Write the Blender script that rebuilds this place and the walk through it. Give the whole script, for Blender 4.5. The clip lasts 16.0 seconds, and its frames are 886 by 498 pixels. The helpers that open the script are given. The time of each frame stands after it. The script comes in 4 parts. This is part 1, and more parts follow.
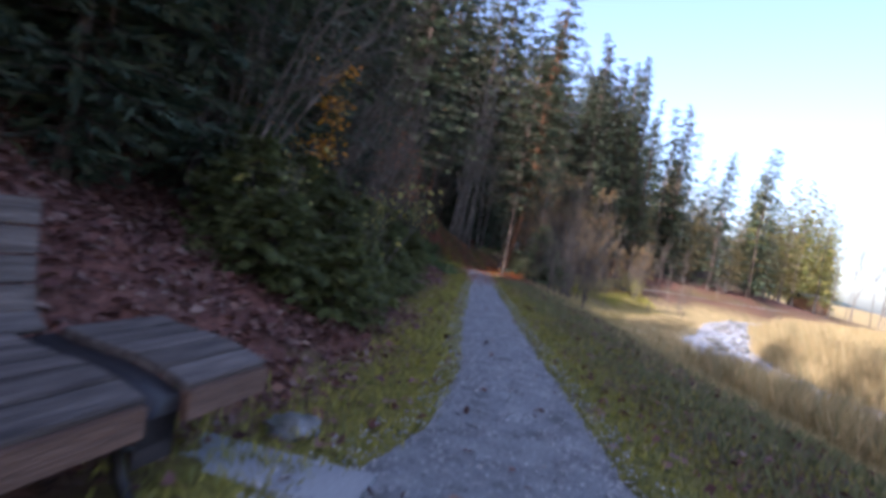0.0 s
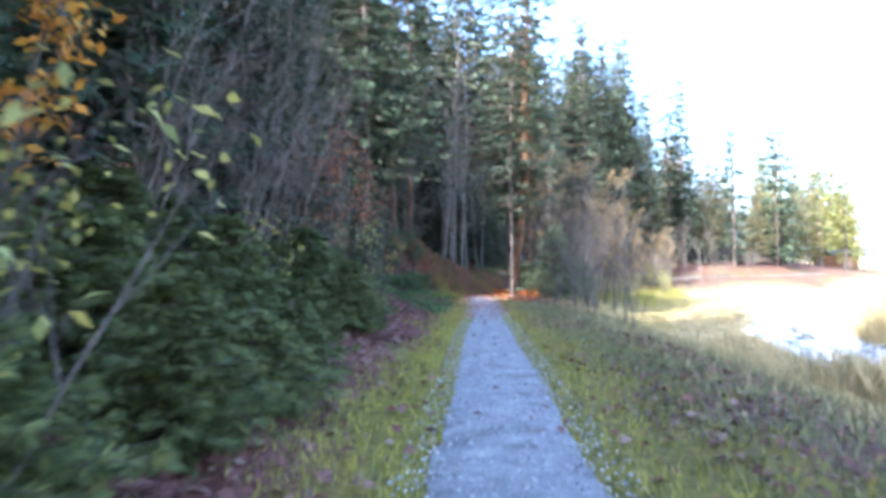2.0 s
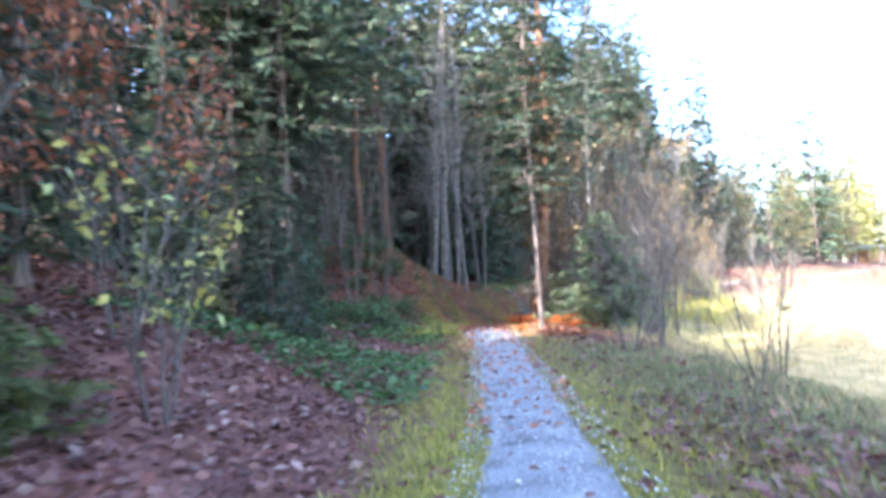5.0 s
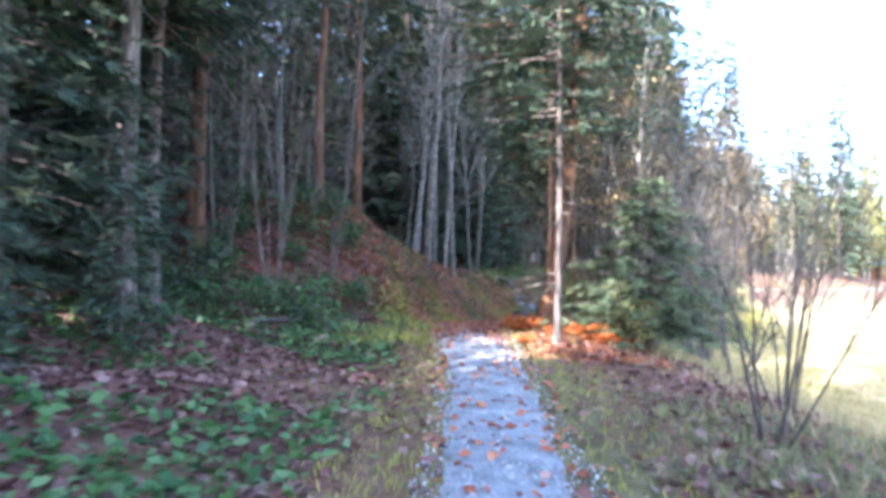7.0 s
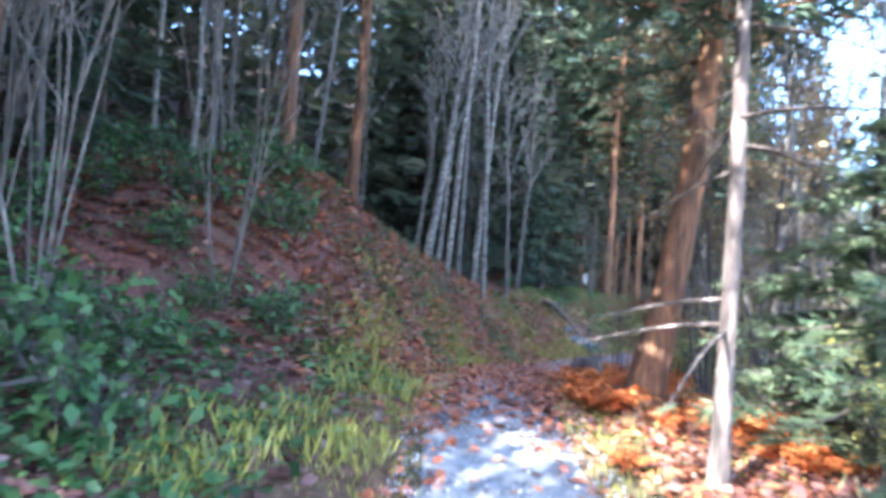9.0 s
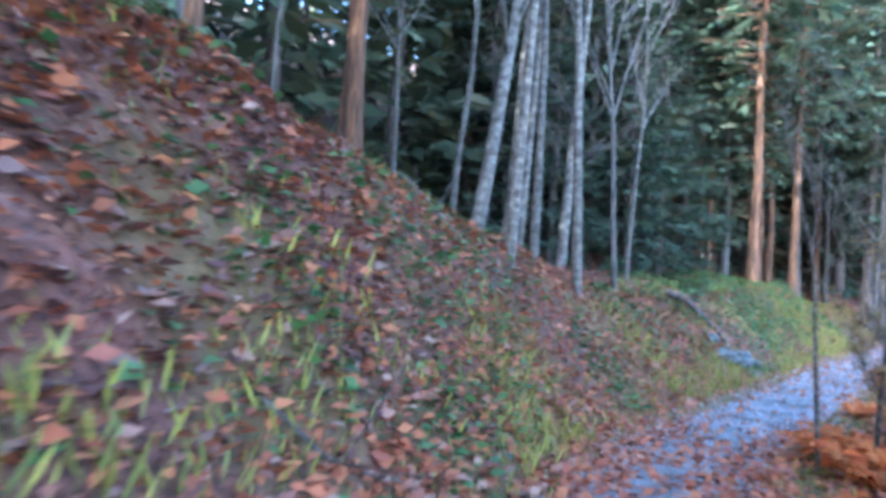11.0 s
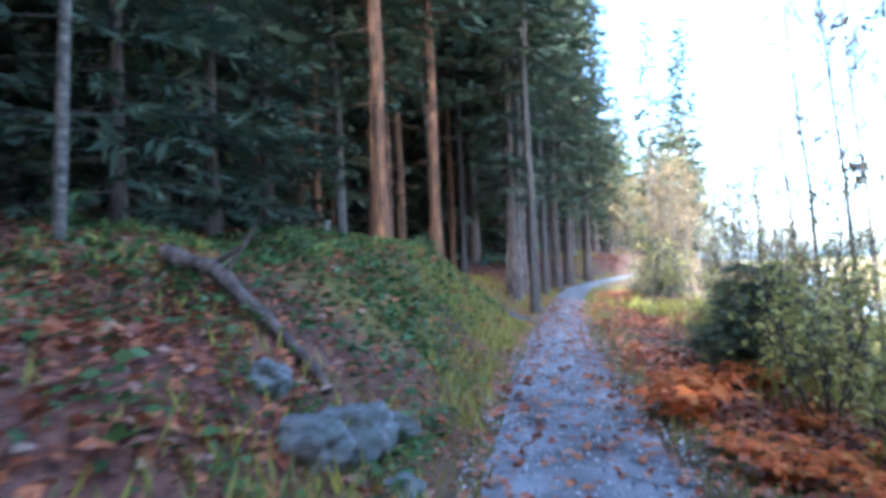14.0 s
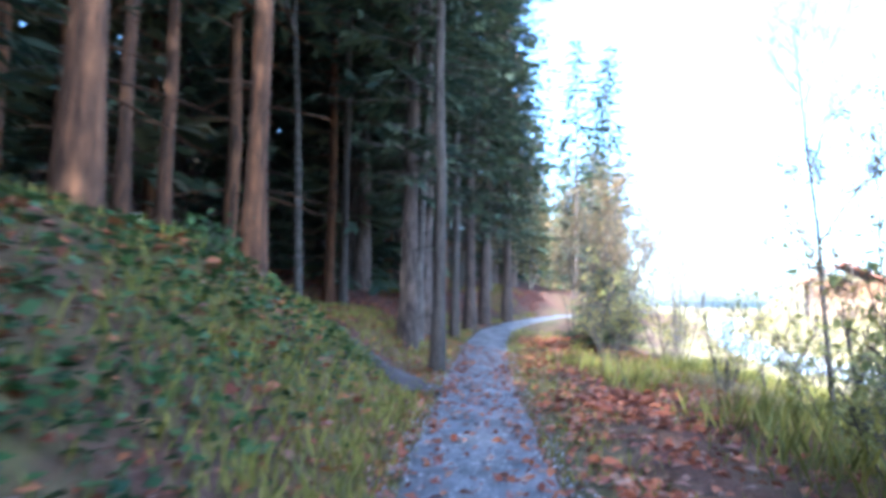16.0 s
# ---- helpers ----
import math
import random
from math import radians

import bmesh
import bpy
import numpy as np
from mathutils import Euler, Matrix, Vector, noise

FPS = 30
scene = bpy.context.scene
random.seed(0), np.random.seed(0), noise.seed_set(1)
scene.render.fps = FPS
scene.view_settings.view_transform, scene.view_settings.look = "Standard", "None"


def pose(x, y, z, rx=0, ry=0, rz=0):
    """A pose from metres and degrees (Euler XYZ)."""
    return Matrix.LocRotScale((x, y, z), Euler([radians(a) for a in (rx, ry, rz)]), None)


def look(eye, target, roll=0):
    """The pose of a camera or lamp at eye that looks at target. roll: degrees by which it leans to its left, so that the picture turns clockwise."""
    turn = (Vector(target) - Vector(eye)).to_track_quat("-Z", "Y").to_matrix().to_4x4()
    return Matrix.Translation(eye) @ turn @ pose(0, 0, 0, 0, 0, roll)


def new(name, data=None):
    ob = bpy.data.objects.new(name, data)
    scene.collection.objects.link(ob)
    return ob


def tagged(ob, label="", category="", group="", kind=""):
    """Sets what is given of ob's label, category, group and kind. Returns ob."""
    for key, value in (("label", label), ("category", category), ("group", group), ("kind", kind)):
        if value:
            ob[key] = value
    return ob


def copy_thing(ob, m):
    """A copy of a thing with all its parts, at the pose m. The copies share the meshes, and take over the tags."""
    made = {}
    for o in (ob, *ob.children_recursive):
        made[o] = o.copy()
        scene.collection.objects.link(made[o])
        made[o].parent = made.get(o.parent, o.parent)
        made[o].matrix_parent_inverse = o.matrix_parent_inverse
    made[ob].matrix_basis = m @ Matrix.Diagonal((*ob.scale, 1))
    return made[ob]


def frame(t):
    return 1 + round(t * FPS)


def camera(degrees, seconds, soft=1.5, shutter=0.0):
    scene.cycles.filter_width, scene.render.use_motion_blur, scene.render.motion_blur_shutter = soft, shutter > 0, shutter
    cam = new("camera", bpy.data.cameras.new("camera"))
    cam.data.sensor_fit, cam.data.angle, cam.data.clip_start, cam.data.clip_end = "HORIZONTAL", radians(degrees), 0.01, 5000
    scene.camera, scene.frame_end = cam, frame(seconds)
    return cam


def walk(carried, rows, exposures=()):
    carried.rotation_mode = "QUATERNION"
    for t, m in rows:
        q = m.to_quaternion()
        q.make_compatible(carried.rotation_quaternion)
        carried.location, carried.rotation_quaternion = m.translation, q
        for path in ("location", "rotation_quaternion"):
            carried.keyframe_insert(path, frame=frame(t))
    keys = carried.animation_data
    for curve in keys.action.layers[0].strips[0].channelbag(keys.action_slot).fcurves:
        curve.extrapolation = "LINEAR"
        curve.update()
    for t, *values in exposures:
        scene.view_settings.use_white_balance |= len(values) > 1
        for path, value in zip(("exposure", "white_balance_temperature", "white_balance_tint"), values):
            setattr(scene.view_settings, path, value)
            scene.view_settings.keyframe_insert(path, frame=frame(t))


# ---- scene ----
cam = camera(70.6, 16.0, soft=4.0, shutter=0.35)
PATH = [
    (0.0, pose(0.000, 0.000, 1.050, 89.20, -10.40, 0.10)),
    (0.5, pose(0.199, 1.349, 1.050, 90.40, -6.40, -1.60)),
    (1.0, pose(0.341, 2.684, 1.050, 91.90, -2.40, 3.40)),
    (1.5, pose(0.426, 4.104, 1.050, 92.20, -0.10, 1.00)),
    (2.0, pose(0.554, 5.510, 1.050, 91.70, 0.50, 0.50)),
    (2.5, pose(0.653, 6.944, 1.050, 93.60, -1.40, 0.50)),
    (3.0, pose(0.753, 8.307, 1.050, 94.30, -2.90, 4.70)),
    (3.5, pose(0.809, 9.599, 1.050, 94.60, -1.80, 3.80)),
    (4.0, pose(0.809, 10.835, 1.050, 94.80, 0.20, 3.40)),
    (4.5, pose(0.753, 12.226, 1.050, 94.10, -0.90, 10.70)),
    (5.0, pose(0.809, 13.675, 1.050, 93.40, 3.50, 0.50)),
    (7.5, pose(1.160, 19.750, 1.050, 91.60, -1.54, 0.05)),
    (8.0, pose(1.229, 21.172, 0.988, 92.10, 2.48, -3.41)),
    (8.5, pose(1.393, 22.471, 0.957, 93.50, -1.82, -0.46)),
    (11.0, pose(1.420, 28.900, 1.050, 91.13, -3.51, 11.76)),
    (11.5, pose(1.389, 30.335, 1.018, 92.95, 1.8, 4.79)),
    (12.0, pose(1.590, 31.716, 0.906, 87.5, 4.4, -11.36)),
    (12.5, pose(1.894, 33.018, 0.772, 87.9, 3.5, -13.12)),
    (13.0, pose(2.390, 34.357, 0.655, 89.6, 3.0, -21.50)),
    (13.5, pose(2.975, 35.584, 0.585, 91.4, -0.9, -18.96)),
    (14.0, pose(3.520, 36.845, 0.568, 91.78, 1.87, -19.92)),
    (14.5, pose(4.162, 38.054, 0.544, 93.79, 1.35, -26.23)),
    (15.0, pose(4.747, 39.181, 0.527, 92.64, -0.61, -25.46)),
    (15.5, pose(5.366, 40.286, 0.498, 92.93, -0.19, -22.33)),
    (16.0, pose(6.052, 41.403, 0.503, 94.70, -1.24, -28.10)),
]
walk(cam, PATH, exposures=[(0.0, 1.9, 5700, 27), (0.4, 2.75, 5400, 18), (1.0, 3.2, 5200, 14), (2.0, 3.55, 5150, 14), (5.0, 4.05, 5250, 15), (8.0, 4.1, 5150, 14), (11.0, 4.75, 4700, 8), (11.8, 4.8, 4850, 10), (13.0, 4.15, 4900, 9), (16.0, 3.3, 4650, 10)])

# ---- world, sun ----
SUN_TO = Vector((-0.55, -0.70, 0.52)).normalized()
world = bpy.data.worlds.new("world")
scene.world = world
world.use_nodes = True
wn = world.node_tree
sky = wn.nodes.new("ShaderNodeTexSky")
sky.sky_type = "NISHITA"
sky.sun_disc = False
sky.sun_elevation = math.asin(SUN_TO.z)
sky.sun_rotation = math.atan2(SUN_TO.x, SUN_TO.y)
sky.dust_density = 2.5
wn.links.new(sky.outputs[0], wn.nodes["Background"].inputs[0])
wn.nodes["Background"].inputs[1].default_value = 0.11
sun = new("sun", bpy.data.lights.new("sun", "SUN"))
sun.data.energy, sun.data.angle, sun.data.color = 2.9, radians(0.5), (1.0, 0.9, 0.75)
sun.matrix_world = look((0, 0, 60), Vector((0, 0, 60)) - SUN_TO)

# ---- materials ----
def material(name, colours, rough=0.85, scale=8.0, bump=0.3, bump_scale=60.0, by="noise", leafy=0.0, spec=0.3, stretch=(1, 1, 1), fine=0.35, tint=0.0):
    """colours: two or more; by: noise, island or object picks among them; leafy lets light through."""
    m = bpy.data.materials.new(name)
    m.use_nodes = True
    t = m.node_tree
    n, l = t.nodes, t.links
    p = n["Principled BSDF"]
    p.inputs["Roughness"].default_value = rough
    p.inputs["Specular IOR Level"].default_value = spec
    co = n.new("ShaderNodeTexCoord")
    mp = n.new("ShaderNodeMapping")
    mp.inputs["Scale"].default_value = stretch
    l.new(co.outputs["Object"], mp.inputs[0])
    big = n.new("ShaderNodeTexNoise")
    big.inputs["Scale"].default_value = scale
    big.inputs["Detail"].default_value = 5
    l.new(mp.outputs[0], big.inputs["Vector"])
    ramp = n.new("ShaderNodeValToRGB")
    els = ramp.color_ramp.elements
    while len(els) < len(colours):
        els.new(0.5)
    lo, hi = (0.3, 0.7) if by == "noise" else (0.0, 1.0)
    for i, c in enumerate(colours):
        els[i].position = lo + (hi - lo) * i / (len(colours) - 1)
        els[i].color = (*c, 1)
    if by == "island":
        src = n.new("ShaderNodeNewGeometry").outputs["Random Per Island"]
    elif by == "object":
        src = n.new("ShaderNodeObjectInfo").outputs["Random"]
    else:
        src = big.outputs["Fac"]
    l.new(src, ramp.inputs[0])
    small = n.new("ShaderNodeTexNoise")
    small.inputs["Scale"].default_value = bump_scale
    small.inputs["Detail"].default_value = 4
    l.new(mp.outputs[0], small.inputs["Vector"])
    mix = n.new("ShaderNodeMix")
    mix.data_type, mix.blend_type = "RGBA", "OVERLAY"
    mix.inputs[0].default_value = fine
    l.new(ramp.outputs[0], mix.inputs[6])
    l.new(small.outputs["Fac"], mix.inputs[7])
    col = mix.outputs[2]
    if tint:
        info = n.new("ShaderNodeObjectInfo")
        hsv = n.new("ShaderNodeHueSaturation")
        mr = n.new("ShaderNodeMapRange")
        mr.inputs[3].default_value, mr.inputs[4].default_value = 1 - tint, 1 + tint
        l.new(info.outputs["Random"], mr.inputs[0])
        l.new(mr.outputs[0], hsv.inputs["Value"])
        l.new(col, hsv.inputs["Color"])
        col = hsv.outputs[0]
    l.new(col, p.inputs["Base Color"])
    if bump:
        b = n.new("ShaderNodeBump")
        b.inputs["Strength"].default_value = bump
        b.inputs["Distance"].default_value = 0.02
        l.new(small.outputs["Fac"], b.inputs["Height"])
        l.new(b.outputs[0], p.inputs["Normal"])
    if leafy:
        tr = n.new("ShaderNodeBsdfTranslucent")
        l.new(col, tr.inputs[0])
        ms = n.new("ShaderNodeMixShader")
        ms.inputs[0].default_value = leafy
        l.new(p.outputs[0], ms.inputs[1])
        l.new(tr.outputs[0], ms.inputs[2])
        l.new(ms.outputs[0], n["Material Output"].inputs[0])
    return m


GRAVEL = material("gravel", [(0.13, 0.125, 0.12), (0.225, 0.225, 0.228), (0.27, 0.272, 0.275), (0.35, 0.345, 0.34)], 0.95, 3.5, 1.0, 110, fine=0.95)
TROD = material("trodden_gravel", [(0.075, 0.065, 0.06), (0.17, 0.165, 0.165), (0.22, 0.215, 0.22), (0.31, 0.305, 0.31)], 0.95, 3.0, 1.0, 90, fine=0.95)
DIRT = material("trail_dirt", [(0.06, 0.045, 0.04), (0.13, 0.105, 0.095)], 0.95, 3, 0.6, 60, fine=0.6)
STONE = material("stone", [(0.05, 0.06, 0.04), (0.12, 0.12, 0.115), (0.24, 0.24, 0.24)], 0.9, 6, 0.6, 30, fine=0.5)
PEBBLE = material("pebble", [(0.18, 0.18, 0.2), (0.5, 0.48, 0.46)], 0.9, 6, 0.0, 80, by="island")
CONCRETE = material("concrete", [(0.2, 0.205, 0.21), (0.31, 0.31, 0.31)], 0.9, 3, 0.3, 70)
BARK_SPRUCE = material("spruce_bark", [(0.03, 0.025, 0.02), (0.10, 0.075, 0.06), (0.19, 0.15, 0.125)], 0.95, 16, 1.0, 45, stretch=(1, 1, 0.18), fine=0.8, tint=0.3)
BARK_RED = material("red_bark", [(0.05, 0.03, 0.018), (0.13, 0.065, 0.034), (0.25, 0.115, 0.052)], 0.95, 14, 1.0, 40, stretch=(1, 1, 0.16), fine=0.8, tint=0.25)
BARK_PALE = material("pale_bark", [(0.05, 0.043, 0.033), (0.13, 0.113, 0.092), (0.25, 0.22, 0.185)], 0.85, 7, 0.7, 30, stretch=(1, 1, 1.6), fine=0.75, tint=0.3)
BARK_GREY = material("grey_bark", [(0.055, 0.046, 0.037), (0.15, 0.128, 0.107)], 0.9, 12, 0.8, 40, stretch=(1, 1, 0.3), fine=0.75, tint=0.3)
BARK_HAZEL = material("hazel_bark", [(0.05, 0.04, 0.03), (0.11, 0.088, 0.07), (0.19, 0.155, 0.125)], 0.85, 9, 0.6, 30, stretch=(1, 1, 0.5), fine=0.7, tint=0.3)
NEEDLE = material("spruce_needles", [(0.03, 0.054, 0.035), (0.064, 0.09, 0.052), (0.1, 0.118, 0.06)], 0.7, 8, 0, 40, by="island", leafy=0.28, tint=0.35)
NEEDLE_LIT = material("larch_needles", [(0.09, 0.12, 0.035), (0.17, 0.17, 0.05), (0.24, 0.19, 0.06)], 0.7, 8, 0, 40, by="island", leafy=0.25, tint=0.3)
# olive needles, paled so haze over the deeper wood is in the colour
NEEDLE_HAZED = material("hazed_olive_needles", [(0.05, 0.07, 0.04), (0.10, 0.12, 0.06), (0.15, 0.14, 0.08)], 0.7, 8, 0, 40, by="island", leafy=0.32, tint=0.3)
NEEDLE_TAWNY = material("tawny_needles", [(0.10, 0.11, 0.05), (0.2, 0.17, 0.075), (0.27, 0.2, 0.10)], 0.7, 8, 0, 40, by="island", leafy=0.3, tint=0.3)
NEEDLE_YOUNG = material("young_needles", [(0.036, 0.056, 0.018), (0.088, 0.108, 0.032), (0.155, 0.155, 0.046)], 0.65, 8, 0, 40, by="island", leafy=0.2, tint=0.2)
NEEDLE_SOFT = material("soft_needles", [(0.05, 0.08, 0.042), (0.10, 0.13, 0.06), (0.16, 0.18, 0.085)], 0.65, 8, 0, 40, by="island", leafy=0.25, tint=0.2)
LEAF_ORANGE = material("orange_leaves", [(0.35, 0.13, 0.02), (0.6, 0.26, 0.03), (0.55, 0.33, 0.05)], 0.6, 8, 0, 40, by="island", leafy=0.35)
LEAF_RED = material("russet_leaves", [(0.17, 0.06, 0.035), (0.34, 0.12, 0.06), (0.40, 0.19, 0.09)], 0.65, 8, 0, 40, by="island", leafy=0.3)
LEAF_YELLOW = material("yellow_leaves", [(0.28, 0.26, 0.06), (0.45, 0.38, 0.10), (0.30, 0.33, 0.12)], 0.6, 8, 0, 40, by="island", leafy=0.35)
LEAF_BROWN = material("brown_leaves", [(0.16, 0.10, 0.05), (0.30, 0.19, 0.09), (0.24, 0.2, 0.08)], 0.7, 8, 0, 40, by="island", leafy=0.3)
LEAF_GREEN = material("bramble_leaves", [(0.025, 0.055, 0.018), (0.06, 0.12, 0.03), (0.085, 0.14, 0.04), (0.12, 0.18, 0.07)], 0.5, 8, 0, 40, by="island", leafy=0.25)
LITTER = material("fallen_leaves", [(0.062, 0.027, 0.023), (0.14, 0.057, 0.045), (0.205, 0.11, 0.082), (0.107, 0.043, 0.037), (0.28, 0.19, 0.15)], 0.75, 8, 0, 40, by="island", leafy=0.1)
LITTER_RED = material("red_fallen_leaves", [(0.16, 0.05, 0.025), (0.34, 0.10, 0.045), (0.44, 0.17, 0.07), (0.24, 0.08, 0.05), (0.38, 0.24, 0.17)], 0.7, 8, 0, 40, by="island", leafy=0.15)
FERN = material("orange_bracken", [(0.45, 0.10, 0.025), (0.68, 0.19, 0.04), (0.5, 0.24, 0.07)], 0.7, 8, 0, 40, by="island", leafy=0.3)
GRASS = material("verge_grass", [(0.14, 0.14, 0.03), (0.26, 0.24, 0.04), (0.38, 0.33, 0.07), (0.17, 0.19, 0.07)], 0.8, 8, 0, 40, by="island", leafy=0.2)
TURF = material("slope_turf", [(0.10, 0.12, 0.05), (0.17, 0.18, 0.075), (0.22, 0.21, 0.10), (0.13, 0.15, 0.09)], 0.85, 8, 0, 40, by="island", leafy=0.2)
STRAW = material("straw_grass", [(0.24, 0.19, 0.08), (0.40, 0.31, 0.15), (0.46, 0.35, 0.18), (0.25, 0.25, 0.13)], 0.8, 8, 0, 40, by="island", leafy=0.25)
WOOD = material("bench_wood", [(0.045, 0.034, 0.03), (0.10, 0.08, 0.07), (0.16, 0.13, 0.115)], 0.6, 3.0, 0.5, 14, stretch=(0.5, 9, 9), fine=0.7, tint=0.2)
WOOD_BROWN = material("bench_front_wood", [(0.07, 0.038, 0.026), (0.15, 0.085, 0.058)], 0.6, 3.0, 0.5, 14, stretch=(0.5, 9, 9), fine=0.7, tint=0.15)
STEEL = material("dark_steel", [(0.012, 0.01, 0.011), (0.026, 0.02, 0.021)], 0.5, 8, 0.1, 60)
WHITE_PANEL = material("panel_white", [(0.7, 0.72, 0.73), (0.8, 0.8, 0.8)], 0.6, 4, 0, 60)
PLASTER = material("plaster", [(0.24, 0.15, 0.09), (0.32, 0.21, 0.13)], 0.9, 1, 0.1, 20)
ROOF = material("roof_tiles", [(0.22, 0.08, 0.05), (0.34, 0.13, 0.08)], 0.8, 2, 0.3, 12)
BOARD = material("house_boards", [(0.12, 0.06, 0.03), (0.22, 0.12, 0.06)], 0.85, 2, 0.3, 12, stretch=(4, 4, 0.5))
GLASS = material("window_glass", [(0.02, 0.025, 0.03), (0.04, 0.045, 0.05)], 0.08, 2, 0, 10, spec=0.8)


def ground_material():
    m = bpy.data.materials.new("forest_ground")
    m.use_nodes = True
    n, l = m.node_tree.nodes, m.node_tree.links
    p = n["Principled BSDF"]
    p.inputs["Roughness"].default_value = 0.95
    p.inputs["Specular IOR Level"].default_value = 0.15
    co = n.new("ShaderNodeTexCoord")

    def noise_ramp(scale, colours, detail=6):
        t = n.new("ShaderNodeTexNoise")
        t.inputs["Scale"].default_value, t.inputs["Detail"].default_value = scale, detail
        l.new(co.outputs["Object"], t.inputs["Vector"])
        r = n.new("ShaderNodeValToRGB")
        e = r.color_ramp.elements
        while len(e) < len(colours):
            e.new(0.5)
        for i, c in enumerate(colours):
            e[i].position, e[i].color = 0.32 + 0.36 * i / (len(colours) - 1), (*c, 1)
        l.new(t.outputs["Fac"], r.inputs[0])
        return r.outputs[0]

    soil = noise_ramp(6, [(0.035, 0.028, 0.022), (0.09, 0.065, 0.05), (0.13, 0.09, 0.075)])
    moss = noise_ramp(9, [(0.07, 0.07, 0.015), (0.16, 0.15, 0.025), (0.26, 0.23, 0.05)])
    litter = noise_ramp(22, [(0.05, 0.024, 0.02), (0.16, 0.06, 0.043), (0.22, 0.105, 0.075)])
    straw = noise_ramp(1.5, [(0.20, 0.18, 0.07), (0.36, 0.27, 0.12), (0.44, 0.33, 0.16)])
    at = n.new("ShaderNodeAttribute")
    at.attribute_name = "zone"
    sep = n.new("ShaderNodeSeparateColor")
    l.new(at.outputs["Color"], sep.inputs[0])
    last = soil
    for k, c in enumerate((moss, litter, straw)):
        mx = n.new("ShaderNodeMix")
        mx.data_type = "RGBA"
        l.new(sep.outputs[k], mx.inputs[0])
        l.new(last, mx.inputs[6])
        l.new(c, mx.inputs[7])
        last = mx.outputs[2]
    l.new(last, p.inputs["Base Color"])
    t = n.new("ShaderNodeTexNoise")
    t.inputs["Scale"].default_value, t.inputs["Detail"].default_value = 28, 6
    l.new(co.outputs["Object"], t.inputs["Vector"])
    b = n.new("ShaderNodeBump")
    b.inputs["Strength"].default_value, b.inputs["Distance"].default_value = 0.7, 0.04
    l.new(t.outputs["Fac"], b.inputs["Height"])
    l.new(b.outputs[0], p.inputs["Normal"])
    return m


def water_material():
    m = bpy.data.materials.new("stream_water")
    m.use_nodes = True
    n, l = m.node_tree.nodes, m.node_tree.links
    p = n["Principled BSDF"]
    co = n.new("ShaderNodeTexCoord")
    t = n.new("ShaderNodeTexNoise")
    t.inputs["Scale"].default_value, t.inputs["Detail"].default_value = 3.5, 4
    l.new(co.outputs["Object"], t.inputs["Vector"])
    foam = n.new("ShaderNodeValToRGB")
    foam.color_ramp.elements[0].position, foam.color_ramp.elements[0].color = 0.42, (0.10, 0.11, 0.10, 1)
    foam.color_ramp.elements[1].position, foam.color_ramp.elements[1].color = 0.56, (0.8, 0.82, 0.83, 1)
    l.new(t.outputs["Fac"], foam.inputs[0])
    l.new(foam.outputs[0], p.inputs["Base Color"])
    p.inputs["Roughness"].default_value = 0.18
    b = n.new("ShaderNodeBump")
    b.inputs["Strength"].default_value, b.inputs["Distance"].default_value = 0.9, 0.12
    l.new(t.outputs["Fac"], b.inputs["Height"])
    l.new(b.outputs[0], p.inputs["Normal"])
    return m


# ---- building helpers ----
rng = np.random.default_rng(7)


